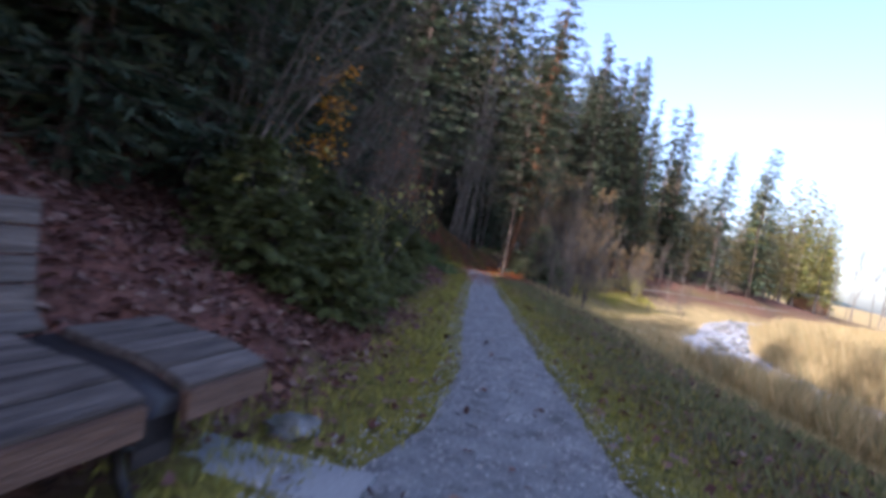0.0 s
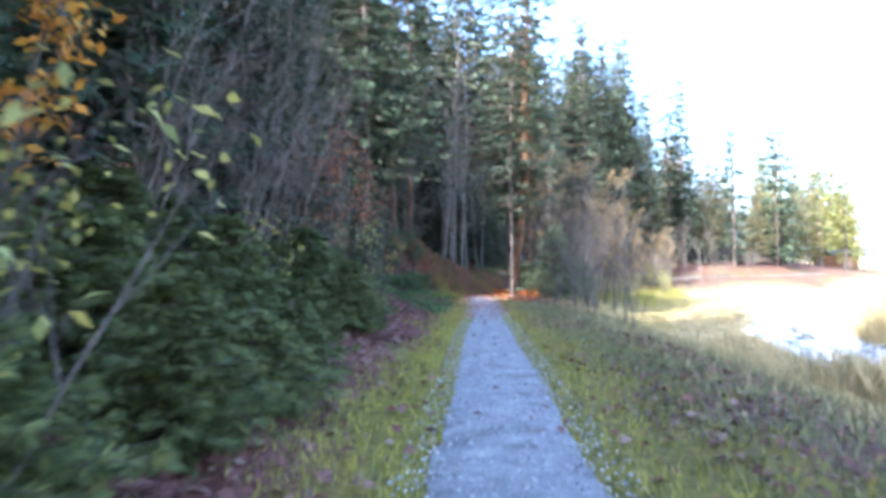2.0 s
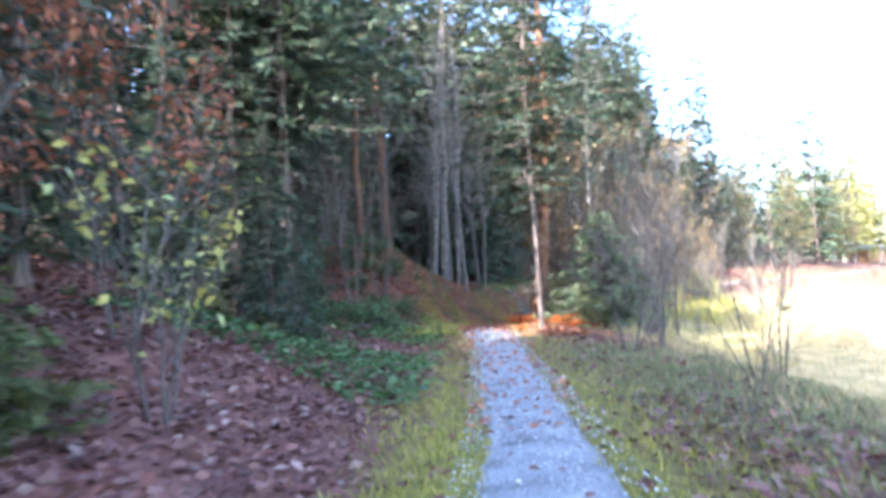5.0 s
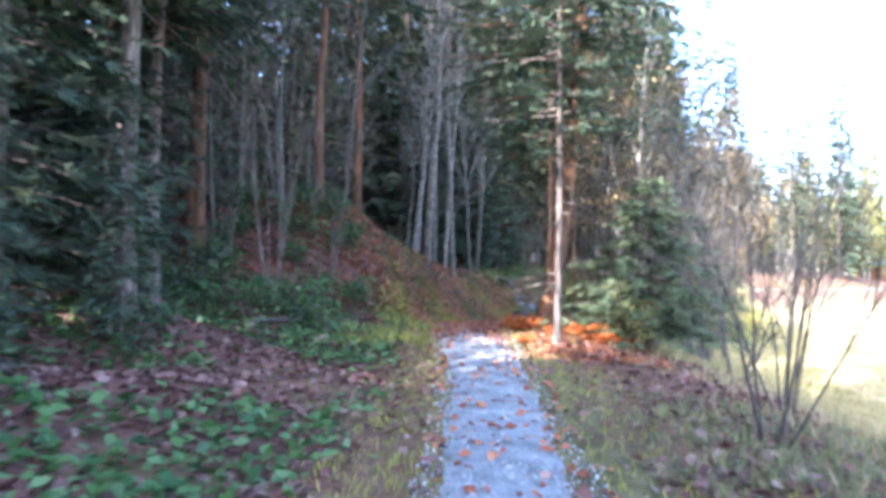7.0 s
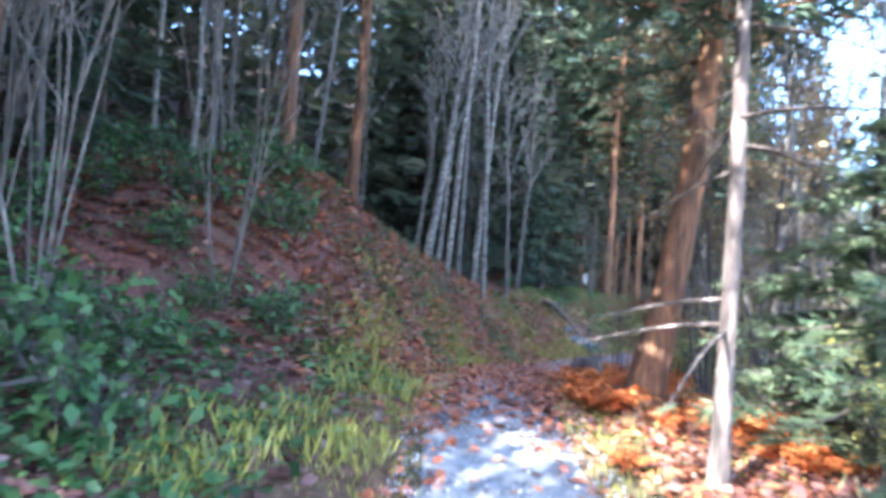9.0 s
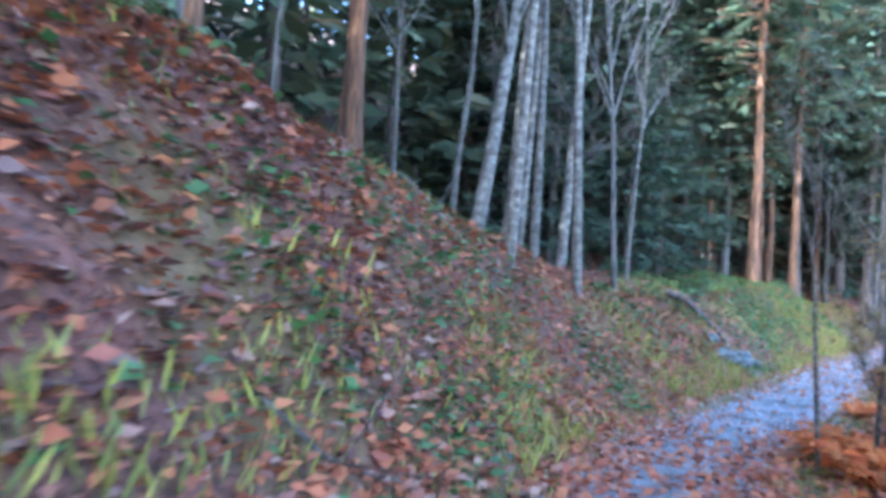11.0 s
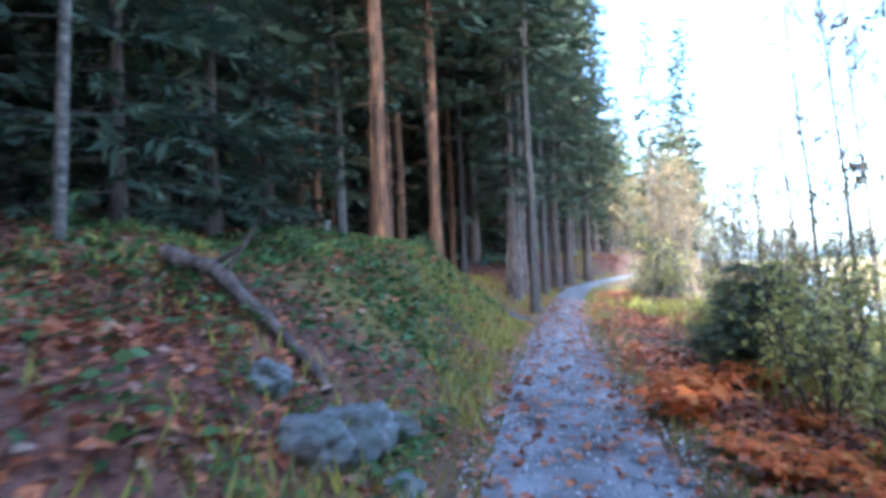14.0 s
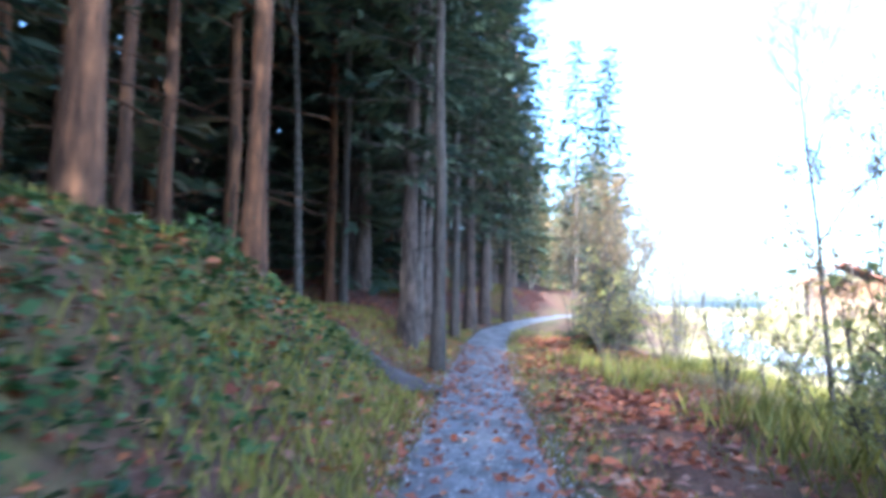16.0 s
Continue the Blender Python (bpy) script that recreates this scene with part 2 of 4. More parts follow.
class Quads:
    """Collects tubes and leaves, all in quads, for one mesh."""

    def __init__(self):
        self.v, self.q, self.count = [], [], 0

    def add(self, v, q):
        self.v.append(np.asarray(v, float))
        self.q.append(np.asarray(q, int) + self.count)
        self.count += len(v)

    def tube(self, pts, radii, sides=6):
        pts, radii = np.asarray(pts, float), np.asarray(radii, float)
        d = np.gradient(pts, axis=0)
        d /= np.linalg.norm(d, axis=1)[:, None] + 1e-9
        ref = np.array([1.0, 0.1, 0]) if abs(d[0][2]) > 0.7 else np.array([0, 0, 1.0])
        a = np.cross(d, ref)
        a /= np.linalg.norm(a, axis=1)[:, None] + 1e-9
        b = np.cross(d, a)
        ang = np.arange(sides) * 2 * np.pi / sides
        ring = a[:, None, :] * np.cos(ang)[None, :, None] + b[:, None, :] * np.sin(ang)[None, :, None]
        v = (pts[:, None, :] + ring * radii[:, None, None]).reshape(-1, 3)
        i, j = np.meshgrid(np.arange(len(pts) - 1), np.arange(sides), indexing="ij")
        k = (j + 1) % sides
        q = np.stack([i * sides + j, i * sides + k, (i + 1) * sides + k, (i + 1) * sides + j], -1).reshape(-1, 4)
        self.add(v, q)

    def leaves(self, pos, way, length, width, fold=0.15, up=None):
        """Kite-shaped leaves, folded along the middle."""
        pos, way = np.asarray(pos, float), np.asarray(way, float)
        m = len(pos)
        if not m:
            return
        way = way / (np.linalg.norm(way, axis=1)[:, None] + 1e-9)
        up = rng.normal(size=(m, 3)) if up is None else np.asarray(up, float)
        side = np.cross(way, up)
        side /= np.linalg.norm(side, axis=1)[:, None] + 1e-9
        nrm = np.cross(side, way)
        length, width = np.broadcast_to(length, m)[:, None], np.broadcast_to(width, m)[:, None]
        mid = pos + way * length * 0.45 + nrm * width * fold
        v = np.stack([pos, mid + side * width / 2, pos + way * length, mid - side * width / 2], 1).reshape(-1, 3)
        self.add(v, np.arange(4 * m).reshape(m, 4))

    def sprays(self, pos, way, length, pairs, slim, up):
        """Feathered twigs: a middle blade and pairs of side blades."""
        way = way / (np.linalg.norm(way, axis=1)[:, None] + 1e-9)
        side = np.cross(way, up)
        side /= np.linalg.norm(side, axis=1)[:, None] + 1e-9
        self.leaves(pos, way, length, length * slim, 0.1, up)
        for k in range(pairs):
            t = (k + 0.6) / (pairs + 0.6)
            for s in (1, -1):
                w = way * 0.75 + side * s * rng.uniform(0.5, 0.9, len(pos))[:, None] + rng.normal(size=pos.shape) * 0.1
                ln = length * (0.62 - 0.35 * t) * rng.uniform(0.7, 1.2, len(pos))
                self.leaves(pos + way * (length * t * 0.8)[:, None], w, ln, ln * slim * 1.5, 0.1, up)

    def mesh(self, name, mat, smooth=False):
        me = bpy.data.meshes.new(name)
        if self.v:
            v, q = np.concatenate(self.v), np.concatenate(self.q)
            me.vertices.add(len(v))
            me.vertices.foreach_set("co", v.ravel())
            me.loops.add(q.size)
            me.loops.foreach_set("vertex_index", q.ravel().astype(np.int32))
            me.polygons.add(len(q))
            me.polygons.foreach_set("loop_start", np.arange(0, q.size, 4, dtype=np.int32))
            if smooth:
                me.polygons.foreach_set("use_smooth", np.ones(len(q), bool))
            me.update(calc_edges=True)
        me.materials.append(mat)
        return me


def part(name, shape, mat, parent=None, label="", smooth=False):
    """Links a Quads or a bmesh as one mesh object under its thing."""
    if isinstance(shape, Quads):
        me = shape.mesh(name, mat, smooth)
    else:
        me = bpy.data.meshes.new(name)
        shape.to_mesh(me)
        shape.free()
        me.materials.append(mat)
        if smooth:
            for f in me.polygons:
                f.use_smooth = True
    ob = new(name, me)
    if parent:
        ob.parent = parent
    if label:
        tagged(ob, label)
    return ob


def box(size, at=(0, 0, 0), turn=None, bevel=0.0, into=None):
    bm = into or bmesh.new()
    m = Matrix.Translation(at) @ (turn.to_4x4() if turn else Matrix()) @ Matrix.Diagonal((*size, 1))
    r = bmesh.ops.create_cube(bm, size=1, matrix=m)
    if bevel:
        es = list({e for v in r["verts"] for e in v.link_edges})
        bmesh.ops.bevel(bm, geom=es, offset=bevel, segments=2, affect="EDGES")
    return bm


# ---- the lie of the land ----
WAY = np.array([(-0.6, -30, 0), (-0.1, -8, 0), (0.25, -1.5, 0), (0.45, 1.5, 0), (0.75, 5, 0), (0.88, 9, 0), (1.05, 12, 0), (1.15, 15, 0), (1.42, 19.5, 0),
                (1.5, 22, -0.06), (1.65, 25, -0.06), (1.6, 28.5, 0), (1.75, 31, -0.06), (1.98, 33, -0.28), (2.62, 34.8, -0.43), (3.7, 36.8, -0.48), (4.95, 39, -0.52),
                (6.2, 41.4, -0.55), (8.45, 45.3, -0.56), (10.75, 49.1, -0.55), (12.0, 51.0, -0.53), (13.5, 53.3, -0.45), (15.1, 55.5, -0.3), (17.6, 58.0, -0.15), (22.5, 62, 0), (36, 70, 0), (56, 92, 0), (100, 150, 0)])
CREEK = np.array([(10.3, -30), (10.2, 5), (10.3, 11), (10.7, 17), (11.5, 22), (13.2, 28), (16.5, 34), (20, 42), (24.5, 50), (30, 58), (40, 68), (60, 84), (100, 110)], float)
WATER = -1.42


def dense(line, step=0.2):
    s = np.concatenate([[0], np.cumsum(np.linalg.norm(np.diff(line[:, :2], axis=0), axis=1))])
    t = np.arange(0, s[-1], step)
    out = np.stack([np.interp(t, s, line[:, k]) for k in range(line.shape[1])], 1)
    k = np.ones(9) / 9
    pad = np.pad(out, ((4, 4), (0, 0)), mode="edge")
    out = np.stack([np.convolve(pad[:, j], k, "valid") for j in range(out.shape[1])], 1)
    if out.shape[1] > 2:
        out[:, 2] = np.convolve(np.pad(out[:, 2], (10, 10), mode="edge"), np.ones(21) / 21, "valid")
    return out


WAY_D, CREEK_D = dense(WAY), dense(CREEK, 0.5)


def vnoise(x, y, seed=0):
    """Smooth lattice noise from -1 to 1."""
    xi, yi = np.floor(x), np.floor(y)
    fx, fy = x - xi, y - yi
    fx, fy = fx * fx * (3 - 2 * fx), fy * fy * (3 - 2 * fy)

    def h(a, b):
        return np.modf(np.abs(np.sin(a * 127.1 + b * 311.7 + seed * 74.7) * 43758.5453))[0] * 2 - 1
    return (h(xi, yi) * (1 - fx) + h(xi + 1, yi) * fx) * (1 - fy) + (h(xi, yi + 1) * (1 - fx) + h(xi + 1, yi + 1) * fx) * fy


def step(a, b, x):
    t = np.clip((x - a) / (b - a), 0, 1)
    return t * t * (3 - 2 * t)


def nearest(x, y, line):
    """Signed distance to a line (left of it is positive) and the index of its nearest point."""
    d, k = np.empty(len(x)), np.empty(len(x), int)
    tan = np.gradient(line[:, :2], axis=0)
    tan /= np.linalg.norm(tan, axis=1)[:, None]
    for a in range(0, len(x), 8000):
        dx = x[a:a + 8000, None] - line[None, :, 0]
        dy = y[a:a + 8000, None] - line[None, :, 1]
        i = np.argmin(dx * dx + dy * dy, axis=1)
        r = np.arange(len(i))
        ex, ey = dx[r, i], dy[r, i]
        side = np.where(tan[i, 0] * ey - tan[i, 1] * ex >= 0, 1, -1)
        d[a:a + 8000], k[a:a + 8000] = side * np.hypot(ex, ey), i
    return d, k


def half_width(yy):
    return np.interp(yy, [-5, 2.2, 2.9, 3.5, 4.7, 7.5, 11, 15.5, 18, 21.5, 24, 27.5, 34, 40, 45], [1.0, 0.95, 0.75, 0.57, 0.5, 0.48, 0.45, 0.43, 0.37, 0.37, 0.42, 0.52, 0.58, 0.56, 0.5])


BANK_Y = [17, 22, 26.5, 28.5, 30.2, 32, 35, 37, 39.5, 41.5, 44, 46, 48.5, 55]
BANK_A = [0.1, 0.25, 0.4, 0.7, 1.9, 2.45, 1.75, 1.25, 0.85, 1.2, 1.5, 1.4, 0.6, 0.9]


def lie(x, y):
    """Height, signed distance from the footpath's edge and place along it."""
    x, y = np.asarray(x, float).ravel(), np.asarray(y, float).ravel()
    d, k = nearest(x, y, WAY_D)
    yy, zp = WAY_D[k, 1], WAY_D[k, 2]
    e = np.abs(d) - half_width(yy)
    ep = np.maximum(e, 0)
    w = step(19, 26, yy)
    low = 0.05 * ep + 0.30 * np.maximum(ep - 0.75, 0) + 0.36 * np.maximum(ep - 3.5, 0)
    bank = np.interp(yy, BANK_Y, BANK_A)
    high = bank * step(0.15, np.interp(yy, [26, 31, 36], [3.4, 2.2, 1.8]), ep) + 0.15 * np.maximum(ep - 1.9, 0) + 0.62 * np.maximum(ep - 8, 0)
    left = low * (1 - w) + high * w
    cap = 40.0
    left = cap * (1 - np.exp(-left / cap)) * (1 - 0.9 * step(75, 130, yy))
    right = -1.15 * step(0.9, 6.5, ep) - 0.02 * ep - zp * step(0.5, 5, ep)
    right = np.maximum(right, -1.3 - zp * step(0.5, 5, ep))
    z = zp + np.where(d > 0, left, right)
    c, _ = nearest(x, y, CREEK_D)
    ca = np.abs(c)
    wet = 0.9 + 0.3 * vnoise(x * 0.25, y * 0.25, 4)
    z = np.where(d < 0, z * (1 - step(wet + 1.4, wet - 0.4, ca)) + (WATER - 0.35) * step(wet + 1.4, wet - 0.4, ca), z)
    over = (d < 0) & (c < 0)
    far = np.maximum(ca - 3, 0)
    z = np.where(over, np.maximum(z, WATER - 0.35) + 0.7 * step(1.5, 3.2, ca) + 0.035 * np.minimum(far, 50) + 22 * step(130, 380, ca), z)
    rough = step(0.0, 0.8, e)
    z = z + rough * (0.05 * vnoise(x * 1.7, y * 1.7, 1) + 0.035 * vnoise(x * 4.3, y * 4.3, 2)) + rough * (d > 0) * step(1, 3, ep) * 0.22 * vnoise(x * 0.7, y * 0.7, 3)
    z = z - 0.03 * step(0.15, -0.1, e)
    return z, np.where(d > 0, e, -e), yy, e


def axis(lo, a, b, hi, fine, grow=1.13):
    mid = list(np.arange(a, b, fine))
    up, s = [b], fine
    while up[-1] < hi:
        s *= grow
        up.append(up[-1] + s)
    dn, s = [a], fine
    while dn[-1] > lo:
        s *= grow
        dn.append(dn[-1] - s)
    return np.array(dn[:0:-1] + mid + up)


GROUND = ground_material()


def build_ground():
    xs, ys = axis(-500, -3.2, 12, 900, 0.16), axis(-400, 0.5, 50, 900, 0.16)
    X, Y = np.meshgrid(xs, ys, indexing="ij")
    z, se, yy, e = lie(X, Y)
    v = np.stack([X.ravel(), Y.ravel(), z], 1)
    nx, ny = X.shape
    i, j = np.meshgrid(np.arange(nx - 1), np.arange(ny - 1), indexing="ij")
    a = i * ny + j
    g = Quads()
    g.add(v, np.stack([a, a + ny, a + ny + 1, a + 1], -1).reshape(-1, 4))
    ob = tagged(part("ground", g, GROUND, smooth=True), "forest floor with moss, leaf litter and straw meadow", "ground", kind="structure")
    x, y = X.ravel(), Y.ravel()
    n1, n2 = vnoise(x * 0.9, y * 0.9, 11), vnoise(x * 3.1, y * 3.1, 12)
    early = 1 - step(17, 22, yy)
    left = se > 0
    moss = np.where(left, step(1.0, 0.3, e + 0.25 * n1) * (0.35 + 0.6 * early), step(1.5, 0.4, e + 0.4 * n1) * (0.35 + 0.4 * early))
    moss = np.maximum(moss, left * (1 - early) * step(0.2, 0.7, n1) * 0.45)
    moss = np.maximum(moss, (1 - left) * (1 - early) * (0.25 + 0.3 * n1) * step(0.3, 1.5, e))
    moss = np.maximum(moss, left * step(39.5, 42, yy) * step(0.35, 1.1, e) * step(5, 3, e) * (0.6 + 0.4 * n1) * (yy < 47))
    litter = np.where(left, (1 - moss * 0.7) * (1 - 0.85 * step(4.5, 8, e)), step(0.2, 0.9, e + 0.3 * n2) * step(5.5, 2.5, e + n1) * (0.35 + 0.4 * step(9, 14, yy))) * (0.75 + 0.25 * n2)
    straw = np.where(left, step(95, 130, yy), step(2.6, 5.5, e + 0.9 * n1))
    col = np.stack([np.clip(moss, 0, 1), np.clip(litter, 0, 1) * (1 - 0.5 * np.clip(moss, 0, 1)), np.clip(straw, 0, 1), np.ones(len(x))], 1)
    at = ob.data.attributes.new("zone", "FLOAT_COLOR", "POINT")
    at.data.foreach_set("color", col.astype(np.float32).ravel())


def strip(line, hw, lift, jag, cross=9):
    """A ribbon on the land with ragged edges."""
    tan = np.gradient(line[:, :2], axis=0)
    tan /= np.linalg.norm(tan, axis=1)[:, None]
    nrm = np.stack([-tan[:, 1], tan[:, 0]], 1)
    s = np.arange(len(line)) * 0.2
    lw = hw + jag * vnoise(s * 1.3, s * 0 + 3.3, 21) + jag * 0.7 * vnoise(s * 4.1, s * 0 + 1.3, 22)
    rw = hw + jag * vnoise(s * 1.2, s * 0 + 8.3, 23) + jag * 0.7 * vnoise(s * 3.7, s * 0 + 5.3, 24)
    u = np.linspace(-1, 1, cross)
    off = np.where(u[None, :] > 0, u[None, :] * lw[:, None], u[None, :] * rw[:, None])
    P = line[:, None, :2] + nrm[:, None, :] * off[:, :, None]
    z = lift(P[..., 0], P[..., 1], u) if line.shape[1] < 3 else line[:, 2:3] + 0.006 - 0.036 * np.abs(u[None, :]) ** 4
    v = np.concatenate([P, z[..., None]], 2).reshape(-1, 3)
    m = len(line)
    i, j = np.meshgrid(np.arange(m - 1), np.arange(cross - 1), indexing="ij")
    a = i * cross + j
    g = Quads()
    g.add(v, np.stack([a, a + 1, a + cross + 1, a + cross], -1).reshape(-1, 4)[:, ::-1])
    return g


def on_land(x, y, u):
    z = lie(x, y)[0].reshape(x.shape)
    pad = np.pad(z, ((4, 4), (0, 0)), mode="edge")
    z = sum(pad[i:i + len(z)] for i in range(9)) / 9
    return z + 0.03 * (1 - np.abs(u[None, :]) ** 4) + 0.004 * vnoise(x * 2.3, y * 2.3, 31) - 0.015 * (np.abs(u[None, :]) > 0.99)


build_ground()
keep = (WAY_D[:, 1] > -12) & (WAY_D[:, 1] < 28.3)
tagged(part("footpath", strip(WAY_D[keep], half_width(WAY_D[keep, 1]), on_land, 0.07), GRAVEL, smooth=True),
       "narrow pale grey gravel footpath beside the wood", "footpath", kind="structure")
keep = (WAY_D[:, 1] > 28.05) & (WAY_D[:, 1] < 100)
tagged(part("forest_path", strip(WAY_D[keep], half_width(WAY_D[keep, 1]), on_land, 0.07), TROD, smooth=True),
       "trodden grey earth and gravel path in the wood", "footpath", kind="structure")
TRAIL = dense(np.array([(9.5, 47.6), (9.0, 49.5), (8.7, 52.0), (8.9, 55.0), (9.2, 60.0)], float))
tagged(part("side_trail", strip(TRAIL, 0.5 + 0 * TRAIL[:, 0], on_land, 0.15), DIRT, smooth=True),
       "worn bare dirt trail climbing the bank", "trail", kind="structure")
g = strip(CREEK_D[:: 2], 3.6 + 0 * CREEK_D[::2, 0], lambda x, y, u: np.full(x.shape, WATER), 0.1, 3)
tagged(part("stream_water", g, water_material()), "bright shallow stream with white ripples over stones", "stream", kind="structure")


def height(x, y):
    return float(lie([x], [y])[0][0])


# ---- trees ----
def thing(name, label, category, group=""):
    return tagged(new(name), label, category, group)


def unit(a):
    return np.stack([np.cos(a), np.sin(a), 0 * a], -1)


def spruce(name, label, tall, wide, bare, whorls, per, twigs, blade, needles, bark, trunk_r, seed, droop=0.35, lean=0.0, dead=0, pairs=1, kick=0.0, size=1.0):
    """A conifer: tapered trunk, whorls of limbs, each limb feathered with needle sprays."""
    global rng
    rng = np.random.default_rng(seed)
    root = thing(name, label, "tree", name.replace("_", " ") + "s of the valley")
    g = Quads()
    h = np.linspace(-0.4, tall, 12)
    bend = lean * (h.clip(0) / tall) ** 1.5 + kick * (1 - np.exp(-h.clip(0) / 1.6))
    wob = 0.012 * tall * np.sin(h * 0.9 + seed) * (h / tall)
    pts = np.stack([bend + wob, wob * 0.6, h], 1)
    rad = trunk_r * (1 - h.clip(0) / tall * 0.93) + trunk_r * 0.55 * np.exp(-h.clip(0) / (1.2 * trunk_r + 0.1))
    g.tube(pts, rad, 9)
    f = Quads()
    for i in range(whorls):
        z = bare + (tall - bare) * (i + rng.uniform(0, 0.7)) / whorls
        q = (z - bare) / (tall - bare)
        reach = wide * (1 - q) ** 0.75 * min(1, 0.55 + q * 3) + 0.06 * wide
        cx = np.interp(z, h, pts[:, 0])
        cy = np.interp(z, h, pts[:, 1])
        a0 = rng.uniform(0, 6.28)
        z0 = z
        for b in range(per):
            z = z0 + rng.uniform(-0.5, 0.5) * (tall - bare) / whorls * 1.3
            a = a0 + b * 6.283 / per + rng.uniform(-0.35, 0.35)
            r = reach * rng.uniform(0.6, 1.15)
            t = np.linspace(0, 1, 4)
            out = np.array([math.cos(a), math.sin(a), 0])
            limb = np.array([cx, cy, z]) + out * (t * r)[:, None] + np.array([0, 0, 1.0]) * (r * (0.10 * t - droop * t ** 1.4 + 0.14 * t ** 4))[:, None]
            if pairs:
                g.tube(limb, np.linspace(0.03, 0.004, 4) * (trunk_r / 0.15) ** 0.4, 3)
            tt = np.concatenate([rng.uniform(0.12, 1.0, twigs), [0.97]])
            base = np.stack([np.interp(tt, t, limb[:, k]) for k in range(3)], 1)
            side = np.array([-out[1], out[0], 0]) * np.where(rng.uniform(size=len(tt)) < 0.5, 1, -1)[:, None]
            way = out * rng.uniform(0.4, 1.0, len(tt))[:, None] + side * rng.uniform(0.25, 1.0, len(tt))[:, None] * (tt < 0.96)[:, None]
            way[:, 2] += rng.uniform(-0.55, 0.12, len(tt))
            ln = size * (0.22 + 0.34 * r * (1.15 - tt)) * rng.uniform(0.6, 1.2, len(tt))
            up = rng.normal(size=(len(tt), 3)) * 0.5 + np.array([0, 0, 1])
            f.sprays(base, way, ln, pairs, blade, up)
    for i in range(dead):
        z = rng.uniform(0.8, bare + 0.5)
        a = rng.uniform(0, 6.28)
        r = rng.uniform(0.4, 1.3)
        t = np.linspace(0, 1, 5)
        cx = np.interp(z, h, pts[:, 0])
        limb = np.array([cx, 0, z]) + np.array([math.cos(a), math.sin(a), 0]) * (t * r)[:, None] + np.array([0, 0, 1.0]) * (-0.25 * r * t ** 1.5)[:, None]
        g.tube(limb, np.linspace(0.016, 0.003, 5), 3)
    part("trunk", g, bark, root, smooth=True)
    part("crown", f, needles, root)
    return root


def bare_tree(name, label, tall, stems, r0, bark, seed, spread=0.35, levels=3, kids=6, lean=0.15, leaf=None, leaf_n=0, leaf_size=0.09, curve=0.25, category="tree"):
    """A leafless or thinly leaved tree with one or several stems and branching limbs."""
    global rng
    rng = np.random.default_rng(seed)
    root = thing(name, label, category, name.replace("_", " ") + "s of the valley")
    tips, wood = [], []

    def grow(p, way, ln, r, level):
        m = 7 if level == 0 else 4
        g = wood[0] if level == 0 or stems > 1 else wood[1]
        if level == levels and level > 1:
            g.leaves([p, p + way * ln * 0.4], [way + rng.normal(size=3) * 0.1, way + rng.normal(size=3) * 0.5], [ln, ln * 0.6], [r * 3.2, r * 2.4])
            tips.append(p + way * ln * rng.uniform(0.4, 1))
            tips.append(p + way * ln * rng.uniform(0.4, 1))
            return
        t = np.linspace(0, 1, m)
        bow = rng.normal(size=3) * curve * ln * (0.5 if level == 0 else 1.0)
        bow[2] = abs(bow[2]) * 0.4
        pts = p + way * (t * ln)[:, None] + bow * (t ** 2)[:, None] + rng.normal(size=(m, 3)) * 0.012 * ln * t[:, None]
        g.tube(pts, r * (1 - 0.82 * t), 7 if level == 0 else 4 if level == 1 else 3)
        for q in rng.uniform(0.35, 1, 4):
            tips.append(np.array([np.interp(q, t, pts[:, k]) for k in range(3)]))
        if level >= levels:
            return
        for i in range(kids if level == 0 else max(2, kids - 2 * level)):
            q = rng.uniform(0.3 if level == 0 else 0.2, 0.98)
            b = np.array([np.interp(q, t, pts[:, k]) for k in range(3)])
            a = rng.uniform(0, 6.28)
            w = way * rng.uniform(0.5, 1.1) + np.array([math.cos(a), math.sin(a), rng.uniform(0.1, 0.7)]) * rng.uniform(0.35, 0.9)
            w /= np.linalg.norm(w)
            grow(b, w, ln * rng.uniform(0.22, 0.45) * (1.15 - 0.5 * q), r * (1 - 0.8 * q) * 0.55 + 0.002, level + 1)

    for s in range(stems):
        a = rng.uniform(0, 6.28)
        k = lean if stems == 1 else spread * rng.uniform(0.3, 1.2)
        way = np.array([math.cos(a) * k, math.sin(a) * k, 1.0])
        way /= np.linalg.norm(way)
        off = np.array([math.cos(a), math.sin(a), 0]) * (0 if stems == 1 else r0 * 1.5)
        wood[:] = [Quads(), Quads()]
        grow(off + np.array([0, 0, -0.25]), way, tall * rng.uniform(0.7, 1.05), r0 * rng.uniform(0.6, 1.1), 0)
        part("trunk" if stems == 1 else "stem", wood[0], bark, root, smooth=True)
        if stems == 1:
            part("crown", wood[1], bark, root, "bare branching crown")
    if leaf:
        f = Quads()
        tp = np.array(tips)
        pick = tp[rng.integers(0, len(tp), leaf_n)] + rng.normal(size=(leaf_n, 3)) * 0.08
        way = rng.normal(size=(leaf_n, 3)) * np.array([1, 1, 0.6]) + np.array([0, 0, -0.4])
        ln = leaf_size * rng.uniform(0.6, 1.3, leaf_n)
        f.leaves(pick, way, ln, ln * 0.55, 0.2, rng.normal(size=(leaf_n, 3)) * 0.6 + np.array([0, 0, 1]))
        part("leaves", f, leaf, root)
    return root


